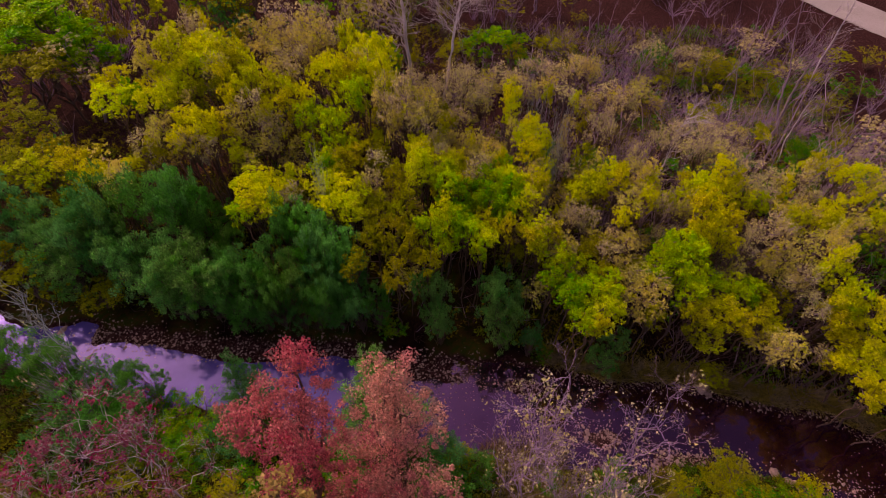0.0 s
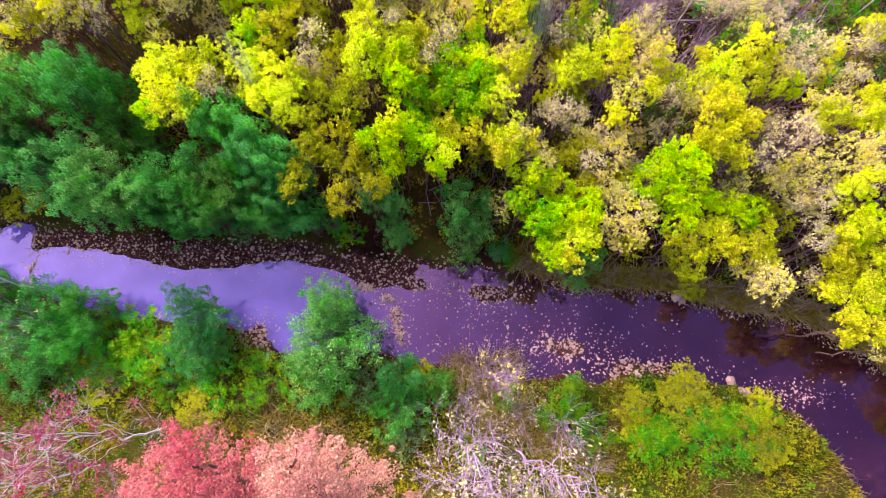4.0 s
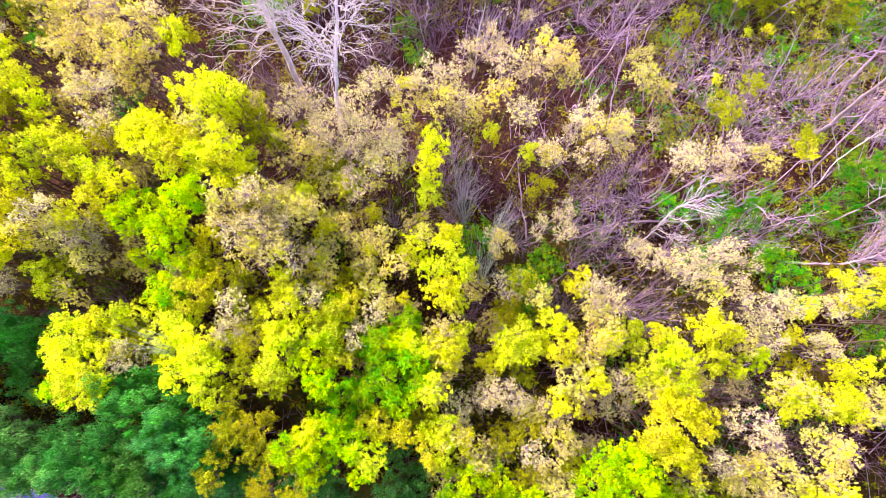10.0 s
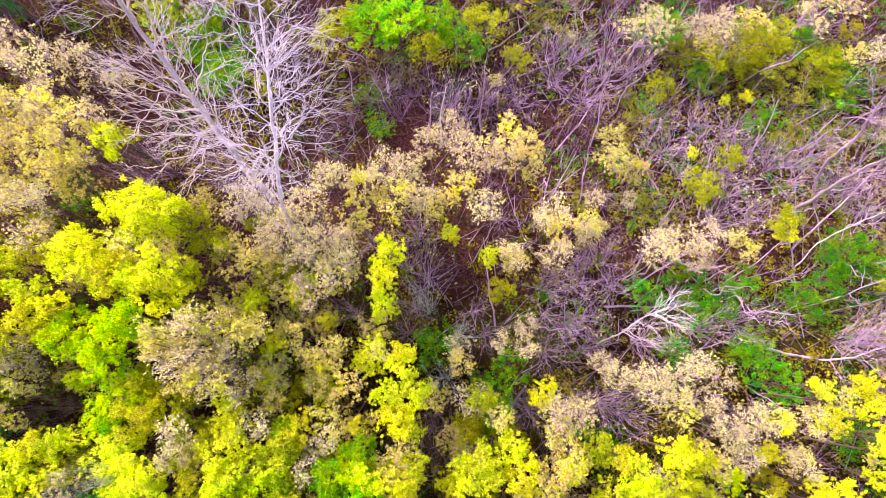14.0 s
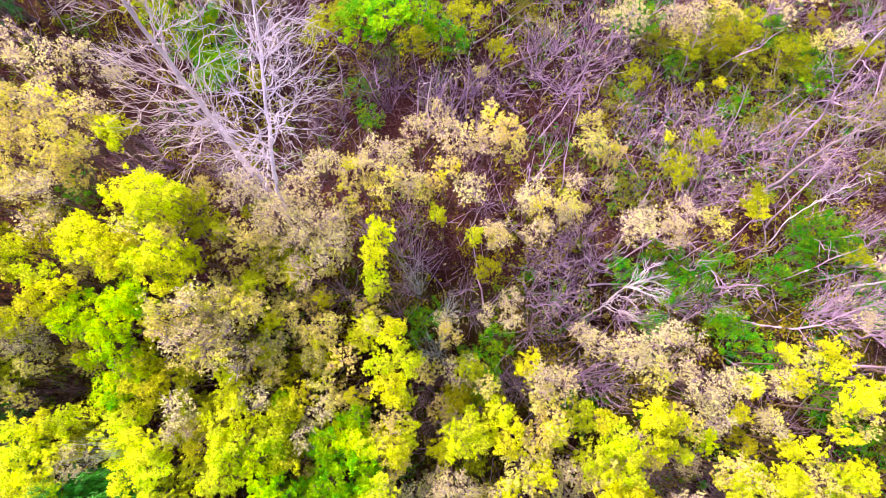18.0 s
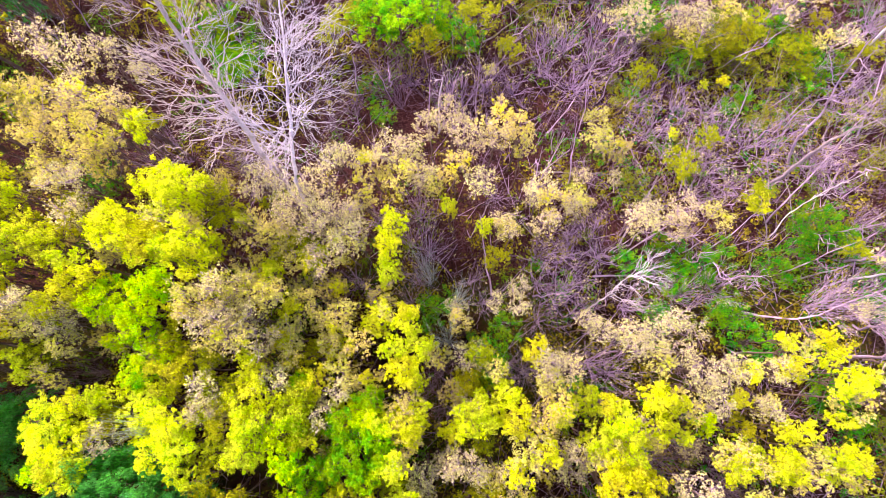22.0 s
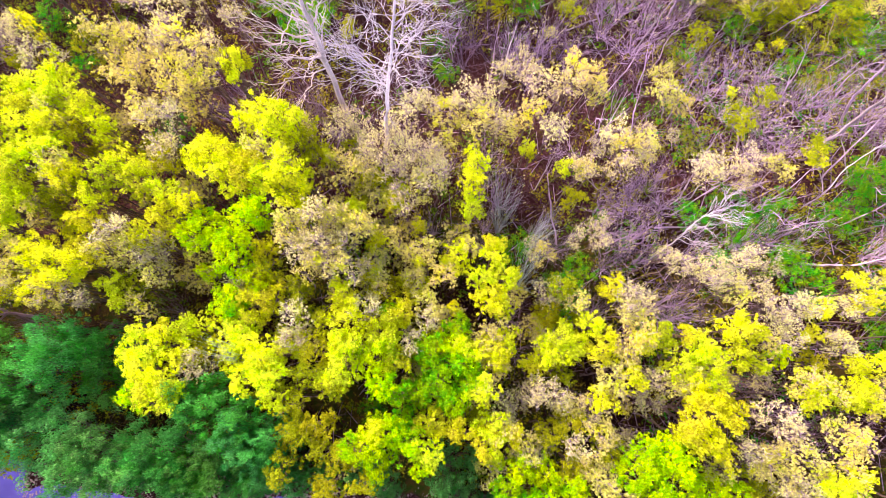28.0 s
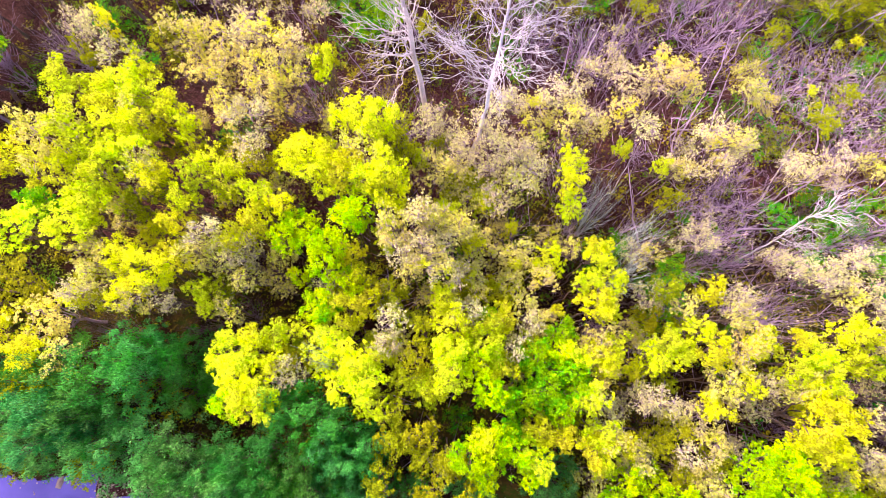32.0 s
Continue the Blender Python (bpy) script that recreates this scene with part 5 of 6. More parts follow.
grow("K", 20.3, 7.2, 1, 1.91)
grow("K", 15.4, 6.6, 1, 1.75)
grow("K", 6.6, 9.1, 1, 0.86)
grow("K", 4.5, 5.9, 1, 0.94)
grow("K", -8.9, 9.1, 1, 0.99)
grow("K", 8.9, 8.1, 1, 0.87)
grow("K", 10.3, 9.3, 1.8, 1.2)
grow("K", 10.4, 7.9, 1.8, 0.92)
grow("O", 16.7, 9.3, 0.8, 1.3)
grow("O", 18.5, 7.9, 0.8, 1.41)
grow("O", 13.9, 8.4, 0.8, 1.12)
grow("O", 21.6, 6.2, 0.8, 1.31)
grow("O", -15.1, 11.7, 0.8, 1.39)
grow("O", -18, 10, 0.8, 1.44)
grow("O", 1.2, 10.3, 0.8, 1.07)
grow("O", 17.4, 9.8, 0.8, 1.31)
grow("O", 14.2, 7.1, 0.8, 1.13)
grow("O", 21.6, 8.4, 0.8, 1.22)
grow("O", -11.9, 8.4, 0.8, 1.34)
grow("O", -19.3, 11.7, 0.8, 1.29)
grow("Q", 4.9, 10, 0.7, 1.79)
grow("Q", 6.3, 8.4, 0.7, 1.62)
grow("Q", 4.6, 8.1, 0.7, 1.51)
grow("Q", 7.6, 7.1, 0.7, 1.45)
grow("Q", 9.2, 6.2, 0.7, 1.32)
grow("Q", 3.6, 10.7, 0.7, 1.21)
grow("Q", -6.8, 6.5, 0.7, 1.89)
grow("Q", -4.1, 6.2, 0.7, 1.64)
grow("Q", 6.7, 10.8, 0.7, 1.22)
grow("Q", -11.4, 6.2, 0.7, 1.74)
grow("Q", 11.8, 5.9, 0.7, 1.27)
grow("B", 5.2, 10.4, 1.6, 1.53)
grow("B", 7.2, 8.2, 1.6, 1.41)
grow("B", 3.9, 9.1, 1.6, 1.19)
grow("B", 6.6, 10.7, 1.6, 1.05)
grow("B", 5.2, 6.7, 1.6, 1.27)
grow("O", 17.9, 15.7, 1.2, 0.99)
grow("W", -8.1, 21.0, 5.6, 1.37)
grow("W", -7.6, 19.8, 5.6, 1.21)
grow("W", -6.3, 20.4, 5.6, 1.13)
grow("W", -13.6, 19.5, 3.9, 0.99)
grow("W", -11.9, 19.5, 3.3, 0.9)
grow("W", -6.7, 19.5, 3.9, 0.9)
grow("W", -8.4, 19.5, 3.3, 0.86)
grow("M", 20.2, 15.2, 7.3, 1.14)


# ---- the wood beyond: fewer, looser, browner ----
def fill_beyond():
    rng = np.random.default_rng(5)
    done = 0
    while done < 250:
        x, y = -70 + 135 * rng.random(), 20 + 80 * rng.random()
        inside = -24 < x < 36 and y < 52 or -36 < x < -20 and y < 30 or y < bank(FAR_BANK, x) + 2.5 or x > 33 and (y > 96 - (x - 36) * 1.5 - 8)
        if inside:
            continue
        done += 1
        kind = rng.choice(list("BBBJJKBO") if x > -4 and y < 70 else list("BBTTOYMK") if x > 0 else list("OOBYTGWO"))
        grow(str(kind), round(x, 1), round(y, 1), ({"B": 0.2, "K": -0.6, "J": -0.5, "T": 2.0, "O": 0.4, "Y": 1.6, "M": 2.0} if x > 8 else {"B": 4, "K": 1.2, "W": 4}).get(str(kind), 7) * (0.8 + 0.4 * rng.random()), (1.1 if x > -4 and y < 70 else 1.6) + 1.0 * rng.random(), True)


grow("W", -26.2, 15.6, 4.0, 1.7)
grow("W", -23.9, 15.3, 4.2, 1.5)
grow("W", -28.8, 16.2, 4.2, 1.8)

fill_beyond()


def fill_edge():
    """The wood goes on along the stream to the east."""
    rng = np.random.default_rng(6)
    for k in range(46):
        x, y = 34.8 + 9 * rng.random(), 12 + 25 * rng.random()
        kind = str(rng.choice(list("YMMTTBKO")))
        grow(kind, round(x, 1), round(y, 1), {"B": 3.5, "K": 1.2, "O": 4.5}.get(kind, 7) * (0.8 + 0.4 * rng.random()), 1.1 + 0.8 * rng.random(), True)


fill_edge()


def fill_bend():
    """Tall trees along the bend of the stream to the south-east."""
    rng = np.random.default_rng(9)
    for k in range(26):
        x = 27.5 + 11 * rng.random()
        y = float(bank(FAR_BANK, x)) + 1.6 + 5.5 * rng.random()
        kind = str(rng.choice(list("YYMTL")))
        grow(kind, round(x, 1), round(y, 1), 7.5 + 2.5 * rng.random(), 1.2 + 0.4 * rng.random())


fill_bend()


# ---- lower storey under the closed canopy ----
def fill_understorey():
    rng = np.random.default_rng(8)
    spots, done = list(SPOTS), 0
    for k in range(5000):
        if done >= 90:
            break
        x, y = -24 + 48 * rng.random(), 18 + 24 * rng.random()
        if y < bank(FAR_BANK, x) + 3.0 or y > 44 - 0.55 * (x + 10) or (x < -9 and y < 31):
            continue
        if min((x - sx) ** 2 + (y - sy) ** 2 - (0.75 * sr) ** 2 for sx, sy, sr in spots) < 0:
            continue
        kind = str(rng.choice(list("OMYYMT") if x < 8 else list("MTTYO")))
        r = 0.75 + 0.4 * rng.random()
        grow(kind, round(x, 2), round(y, 2), 5.0 + 2.0 * rng.random(), r)
        spots.append((x, y, r))
        done += 1
    return done


fill_understorey()


# ---- the autumn trees on the near bank ----
def bank_tree(name, label, x, y, top, low, r, leaf, bark, clumps, per, size, seed, spread=0.42, twig_depth=0, squash=1.0, girth=1.0, lean=0.0):
    """A full-size tree with its foot on the ground; crown from low to top, r in radius."""
    rng = np.random.default_rng(seed)
    base = float(land(x, y)) - 0.1
    root = tagged(new(name), label, "tree")
    root.location = (x, y, base)
    low, top = low - base, top - base
    rows = []
    for k in range(12):
        f = k / 11
        a, d = k * 2.4 + rng.normal() * 0.3, r * (0.25 + 0.55 * rng.random()) * (1 - 0.45 * f)
        rows.append((d * np.cos(a), d * np.sin(a) * squash + lean * f, low + (top - low) * (0.1 + 0.82 * f), r * (0.46 - 0.16 * f)))
    fork = np.array((0, 0, low * 0.75))
    lines = [limb(rng, (0, 0, -0.2), fork, 0.24 * girth, 0.17 * girth, 6, 0.04), limb(rng, fork, (rows[-1][0], rows[-1][1], top * 0.96), 0.16 * girth, 0.03 * girth, 8, 0.05)]
    tips = []
    for lx, ly, lz, lr in rows:
        start = fork + (np.array((rows[-1][0], rows[-1][1], top * 0.96)) - fork) * max(0.0, (lz - low) / (top - low) - 0.25)
        lines.append(limb(rng, start, (lx, ly, lz), 0.075 * girth, 0.035 * girth, 5, 0.1))
        for k in range(3 if twig_depth else 4):
            branch_out(rng, (lx, ly, lz - 0.2), np.array((lx, ly, 0)) * 0.4 / r + rng.normal(size=3) * 0.6 + np.array((0, 0, 0.8)), lr * 0.75, 0.028 * min(1.0, girth * 1.5), twig_depth, lines, 3, 0.5, 0.15, tips)
    v, f = tubes(lines, 4)
    piece("trunk", mesh_from("trunk", v, f, bark, True), root)
    pts = crown_points(rng, rows, clumps)
    if twig_depth:
        pts = np.array(tips)[rng.permutation(len(tips))[:clumps]]
    v, f = leaves(rng, pts, spread * (0.45 + 1.0 * rng.random(len(pts))), per, size)
    piece("crown", mesh_from("crown", v, f, LEAF[leaf]), root)
    return root


bank_tree("red_maple", "red-leaved autumn maple on the near bank", -4.9, 4.4, 18.6, 6.0, 3.3, "R", BARK, 520, 84, 0.070, 31, 0.30, 0, 0.6, 1.0, 2.9)
bank_tree("red_maple", "rusty red autumn maple with brown lower leaves", -1.6, 4.4, 18.6, 6.0, 2.9, "E", BARK, 470, 84, 0.070, 47, 0.28, 0, 0.6, 1.0, 3.0)
bank_tree("golden_maple", "golden-tan autumn tree below the camera", -4.0, 2.6, 21.3, 12.0, 2.3, "A", BARK, 180, 90, 0.09, 52, 0.34)
bank_tree("sumac_tree", "sparse magenta-leaved tree with bare grey twigs", -13.0, 7.4, 15.6, 7.0, 3.0, "P", PALE_BARK, 230, 14, 0.09, 63, 0.24, 3, 1.0, 0.26)
bank_tree("sumac_tree", "sparse magenta tree leaning over dry grass", -16.6, 5.4, 15.6, 7.0, 2.8, "P", PALE_BARK, 230, 14, 0.09, 64, 0.24, 3, 1.0, 0.26)
bank_tree("sumac_tree", "thin magenta-tipped tree above rough grass", -10.6, 4.6, 14.0, 6.5, 2.2, "P", TWIG, 180, 12, 0.085, 65, 0.22, 3, 1.0, 0.24)
bank_tree("box_elder", "nearly bare lilac-twigged tree with a few tan leaves", 3.7, 6.9, 19.4, 7.0, 2.6, "T", LILAC, 150, 4, 0.085, 71, 0.22, 3, 1.0, 0.30)
bank_tree("box_elder", "nearly bare forked tree with scattered tan leaves", 7.0, 6.2, 18.8, 7.5, 2.6, "T", LILAC, 130, 4, 0.085, 72, 0.22, 3, 1.0, 0.30)
bank_tree("box_elder", "pale leafless tree with fine lilac twigs", 5.3, 4.6, 17.0, 6.5, 2.2, "T", TWIG, 120, 3, 0.085, 74, 0.2, 3, 1.0, 0.30)
bank_tree("box_elder", "slender leafless blue-grey tree beside the stream", -22.3, 15.6, 12.5, 5.0, 1.4, "T", SILVER_TWIG, 20, 3, 0.08, 75, 0.2, 3, 1.0, 0.3)
bank_tree("box_elder", "small leafless lilac-grey tree at the water's edge", 5.7, 10.2, 9.6, 3.5, 1.4, "M", GREY_TWIG, 30, 8, 0.10, 73, 0.25, 2, 1.0, 0.6)
for gx, gy, gz, gr in ((-22.2, 13.4, 5.0, 1.6), (10.0, 7.6, 4.5, 1.4)):
    grow("B", gx, gy, gz, gr)


# ---- dead timber in the wood ----
def dead_tree(name, label, line, girth, limbs, seed, depth=3, length=2.6, spread=0.45, lift=0.1, fork=3, bias=(0, 0, 0), wood=None):
    """A leafless tree. line: foot and further points of the stem; limbs: how many boughs leave its upper part; bias: the way they reach."""
    rng = np.random.default_rng(seed)
    foot = np.array(line[0], float)
    root = tagged(new(name), label, "tree")
    root.location = (foot[0], foot[1], float(land(foot[0], foot[1])))
    pts = [np.array(p, float) - np.array(root.location) for p in line]
    pts[0][2] = -0.2
    stem = []
    for k, (a, b) in enumerate(zip(pts, pts[1:])):
        g0, g1 = girth * (1 - 0.8 * k / (len(pts) - 1)), girth * (1 - 0.8 * (k + 1) / (len(pts) - 1))
        stem += limb(rng, a, b, g0, g1, 5, 0.035)[:-1 if k < len(pts) - 2 else None]
    lines = []
    spots = np.array(stem)
    for k in range(limbs):
        f = 0.38 + 0.62 * (k + rng.random()) / limbs
        at = spots[min(int(f * len(spots)), len(spots) - 1)]
        a = rng.random() * 6.28
        along = unit(spots[-1, :3] - spots[0, :3])
        way = unit(np.array((np.cos(a), np.sin(a), 0)) + along * 0.8 + np.array(bias))
        branch_out(rng, at[:3], way, length * (1.15 - 0.5 * f) * (0.7 + 0.6 * rng.random()), max(at[3] * 0.4, 0.03), depth, lines, fork, spread, lift)
    v, f = tubes([stem], 7)
    piece("trunk", mesh_from("trunk", v, f, wood or PALE_BARK, True), root)
    if lines:
        v, f = tubes(lines, 3)
        piece("crown", mesh_from("crown", v, f, wood or PALE_BARK, True), root, "bleached bare branches")
    return root


dead_tree("dead_poplar", "tall dead poplar with bleached bare branches", [(-2.2, 41.7, 0), (-2.7, 43.1, 5), (-3.2, 44.6, 10), (-3.8, 46.0, 15), (-4.2, 47.2, 19)], 0.24, 40, 81, 3, 1.95, 0.42, 0.12, 3, (-0.3, 0, 0), PALE_TAN)
dead_tree("dead_poplar", "tall dead poplar with spreading white branches", [(-0.2, 38.6, 0), (0.7, 39.9, 9.5), (1.3, 41.6, 12.4), (1.8, 43.2, 15), (2.5, 45.4, 18.5)], 0.15, 56, 82, 3, 1.95, 0.5, 0.0, 3, (0.1, 0, 0))
dead_tree("dead_poplar", "bare grey dead tree with a leaning trunk", [(32.5, 41.7, -0.9), (32.3, 42.2, 4.5), (32.4, 42.3, 7.8), (32.3, 41.8, 10.5)], 0.14, 11, 84, 3, 1.6, 0.45, 0.1, 3, (0, 0, 0), DEAD_BARK)
dead_tree("dead_poplar", "lilac-grey dead tree with a forked top", [(34.4, 43.4, -0.9), (33.2, 44.0, 2.0), (32.6, 44.3, 5.5), (31.6, 45.0, 9.0), (30.3, 45.2, 14.0)], 0.11, 10, 85, 3, 1.7, 0.4, 0.1, 3, (0, 0, 0), TWIG)
dead_tree("leaning_snag", "white leaning dead stem with a few twigs", [(31.3, 37.4, -0.5), (31.6, 38.8, 2.5), (32.1, 39.4, 5.5), (32.4, 39.5, 8.5)], 0.055, 4, 86, 1, 0.9)
dead_tree("leaning_snag", "pale bare stem leaning over green shrubs", [(31.4, 35.0, 0), (32.6, 35.6, 3), (34.4, 36.6, 5.8)], 0.06, 4, 87, 1, 0.9, wood=TWIG)
dead_tree("dead_poplar", "grey crooked dead tree with a twiggy lilac crown", [(28.7, 32.6, 0.6), (29.3, 32.1, 2.0), (30.0, 31.8, 3.6), (30.8, 31.9, 5.0), (31.5, 32.5, 6.5), (32.5, 33.0, 8.0)], 0.09, 14, 88, 3, 1.6, 0.4, 0.05, 3, (0.3, 0, 0), TWIG)
dead_tree("leaning_snag", "dead tree with a fan of pale twigs", [(18.2, 33.0, 0.6), (18.5, 33.4, 4.0), (18.8, 34.1, 7.0), (19.6, 34.5, 8.5)], 0.06, 13, 89, 3, 1.0, 0.35, 0.0, 3, (0.8, 0.1, 0))
dead_tree("leaning_snag", "short broken white stems beside a dark hollow", [(8.4, 47.2, 0), (8.6, 47.6, 3), (9.0, 48.3, 5.6)], 0.09, 3, 90, 1, 0.8)
dead_tree("leaning_snag", "thin white pole standing above the shrubs", [(36.3, 34.5, 0), (36.3, 34.4, 4), (36.0, 34.2, 8.5)], 0.09, 2, 91, 1, 0.8)
dead_tree("leaning_snag", "long thin pale pole leaning out of brush", [(31.6, 38.8, 0), (33.0, 41.4, 4), (34.6, 44.4, 8.0)], 0.07, 3, 92, 1, 0.8, wood=TWIG)
dead_tree("leaning_snag", "bare stem with pale tips among shrubs", [(41.0, 52.0, 0), (41.2, 52.6, 5), (41.8, 53.6, 10)], 0.12, 8, 93, 2, 1.3)
dead_tree("leaning_snag", "bluish grey fallen stems crossing one another", [(19.4, 50.6, 0), (20.6, 51.6, 2.2), (22.0, 52.6, 4.6)], 0.08, 5, 94, 2, 1.2, wood=DEAD_BARK)


# ---- bare saplings: thin upright poles ----
def sapling_form(seed):
    rng = np.random.default_rng(seed)
    root = tagged(new("bare_sapling"), "thin leafless grey sapling pole in brush", "sapling", "bare saplings")
    tip = np.array((rng.normal() * 0.7, rng.normal() * 0.7, 6.0))
    lines = [limb(rng, (0, 0, -0.2), tip, 0.045, 0.010, 6, 0.03)]
    for k in range(9):
        f = 0.3 + 0.65 * rng.random()
        lines.append(limb(rng, tip * f, tip * f + np.array((rng.normal() * 0.35, rng.normal() * 0.35, 0.5 + 0.4 * rng.random())), 0.014, 0.005, 3, 0.1))
    v, f = tubes(lines, 4)
    piece("trunk", mesh_from("trunk", v, f, LILAC if seed % 2 else TWIG), root)
    return root


def plant_saplings():
    rng = np.random.default_rng(41)
    forms, done = [], 0
    while done < 170:
        x, y = -22 + 66 * rng.random(), 30 + 36 * rng.random()
        keep = 0.9 if x > 14 and y > 34 else 0.5 if y > 44 else 0.12
        if rng.random() > keep:
            continue
        fresh = len(forms) < 6
        ob = sapling_form(300 + len(forms)) if fresh else copy_thing(forms[done % 6], Matrix())
        if fresh:
            forms.append(ob)
        s = 0.5 + 0.6 * rng.random()
        ob.matrix_basis = Matrix.LocRotScale((x, y, float(land(x, y))), Euler((rng.normal() * 0.22, rng.normal() * 0.22, rng.random() * 6.28)), (s * 1.3, s * 1.3, s))
        done += 1


plant_saplings()


# ---- long fallen poles in the bare brush ----
def lay_poles():
    rng = np.random.default_rng(44)
    forms = []
    for k in range(60):
        if k < 5:
            own = np.random.default_rng(500 + k)
            ob = tagged(new("fallen_pole"), "long lilac-grey fallen pole resting in dry brush", "pole", "fallen poles")
            lines = [limb(own, (0, 0, 0), (5, 0, 0), 0.065, 0.02, 6, 0.03)]
            for j in range(3 + k):
                f = 0.35 + 0.6 * own.random()
                lines.append(limb(own, (5 * f, 0, 0), (5 * f + 0.5 + 0.5 * own.random(), own.normal() * 0.4, 0.2 + 0.3 * own.random()), 0.022, 0.008, 3, 0.12))
            v, f = tubes(lines, 5)
            piece("trunk", mesh_from("trunk", v, f, DEAD_BARK if k % 2 else TWIG, True), ob)
            forms.append(ob)
        else:
            ob = copy_thing(forms[k % 5], Matrix())
        x, y = 9 + 32 * rng.random() ** 0.8, 33 + 30 * rng.random()
        s = 0.6 + 0.7 * rng.random()
        ob.matrix_basis = Matrix.LocRotScale((x, y, float(land(x, y)) + 0.12), Euler((0, -0.06 - 0.4 * rng.random() ** 2, 0.85 + rng.normal() * 0.6)), (s, s, s))


lay_poles()


# ---- undergrowth, grass, litter ----
def prisms(a, b, r0, r1):
    """Straight three-sided tapered sticks from a to b, all at once."""
    n = len(a)
    way = unit(b - a)
    u = unit(np.cross(way, np.array((0.31, 0.77, 0.55))))
    w = np.cross(way, u)
    rings = []
    for p, r in ((a, r0), (b, r1)):
        for k in range(3):
            rings.append(p + r[:, None] * (np.cos(k * 2.094) * u + np.sin(k * 2.094) * w))
    verts = np.stack(rings, 1).reshape(-1, 3)
    i = np.arange(n)[:, None] * 6
    return verts, np.concatenate([i + np.array(q) for q in ((0, 1, 4, 3), (1, 2, 5, 4), (2, 0, 3, 5))])


def wood_spots(rng, count, x0=-36, x1=44, y1=66):
    x = x0 + (x1 - x0) * rng.random(count * 2)
    y = 8 + (y1 - 8) * rng.random(count * 2) ** 0.9
    keep = (y > bank(FAR_BANK, x) + 1.0 + 0.8 * rng.random(count * 2)) & (np.hypot((x - 6.2) / 2.0, (y - 49.0) / 3.0) > 0.7 + 0.5 * rng.random(count * 2))
    x, y = x[keep][:count], y[keep][:count]
    return np.stack((x, y, land(x, y)), 1)


def build_brush():
    rng = np.random.default_rng(12)
    spots = wood_spots(rng, 7500)
    spots = spots[(spots[:, 0] > 5) | (rng.random(len(spots)) < 0.4)]
    k = 4
    foot = np.repeat(spots, k, 0)
    n = len(foot)
    foot = foot + np.stack((rng.normal(size=n) * 0.12, rng.normal(size=n) * 0.12, np.full(n, -0.05)), 1)
    tall = np.repeat(0.6 + 1.2 * rng.random(len(spots)), k) * (0.6 + 0.6 * rng.random(n))
    mid = foot + np.stack((rng.normal(size=n) * 0.35, rng.normal(size=n) * 0.35, np.full(n, 0.6)), 1) * tall[:, None]
    end = mid + np.stack((rng.normal(size=n) * 0.4, rng.normal(size=n) * 0.4, np.full(n, 0.45)), 1) * tall[:, None]
    v1, f1 = prisms(foot, mid, np.full(n, 0.016), np.full(n, 0.011))
    v2, f2 = prisms(mid, end, np.full(n, 0.011), np.full(n, 0.004))
    east = (foot[:, 0] + 3 * np.sin(foot[:, 1] * 0.3) > 13) & (np.sin(foot[:, 0] * 1.1 + 2 * np.sin(foot[:, 1] * 0.45)) + np.cos(foot[:, 1] * 0.9) > -0.7)
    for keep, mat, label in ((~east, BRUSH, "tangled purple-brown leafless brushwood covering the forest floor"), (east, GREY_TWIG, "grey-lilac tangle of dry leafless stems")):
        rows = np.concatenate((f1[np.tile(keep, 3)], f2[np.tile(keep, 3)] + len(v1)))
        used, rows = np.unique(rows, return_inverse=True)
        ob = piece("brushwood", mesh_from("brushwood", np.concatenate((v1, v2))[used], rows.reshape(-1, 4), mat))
        tagged(ob, label, "brushwood", kind="stuff")


def build_sticks():
    rng = np.random.default_rng(13)
    spots = wood_spots(rng, 1500, -10, 42, 64)
    n = len(spots)
    a = rng.normal(size=n) * 0.7 + 0.9
    long = 0.8 + 2.2 * rng.random(n)
    way = np.stack((np.cos(a), np.sin(a), rng.random(n) * 0.35), 1)
    v, f = prisms(spots + np.array((0, 0, 0.1)), spots + way * long[:, None], np.full(n, 0.026) * (0.5 + rng.random(n)), np.full(n, 0.010))
    tagged(piece("deadfall", mesh_from("deadfall", v, f, LILAC)), "scattered pale fallen sticks lying in brush", "sticks", kind="stuff")


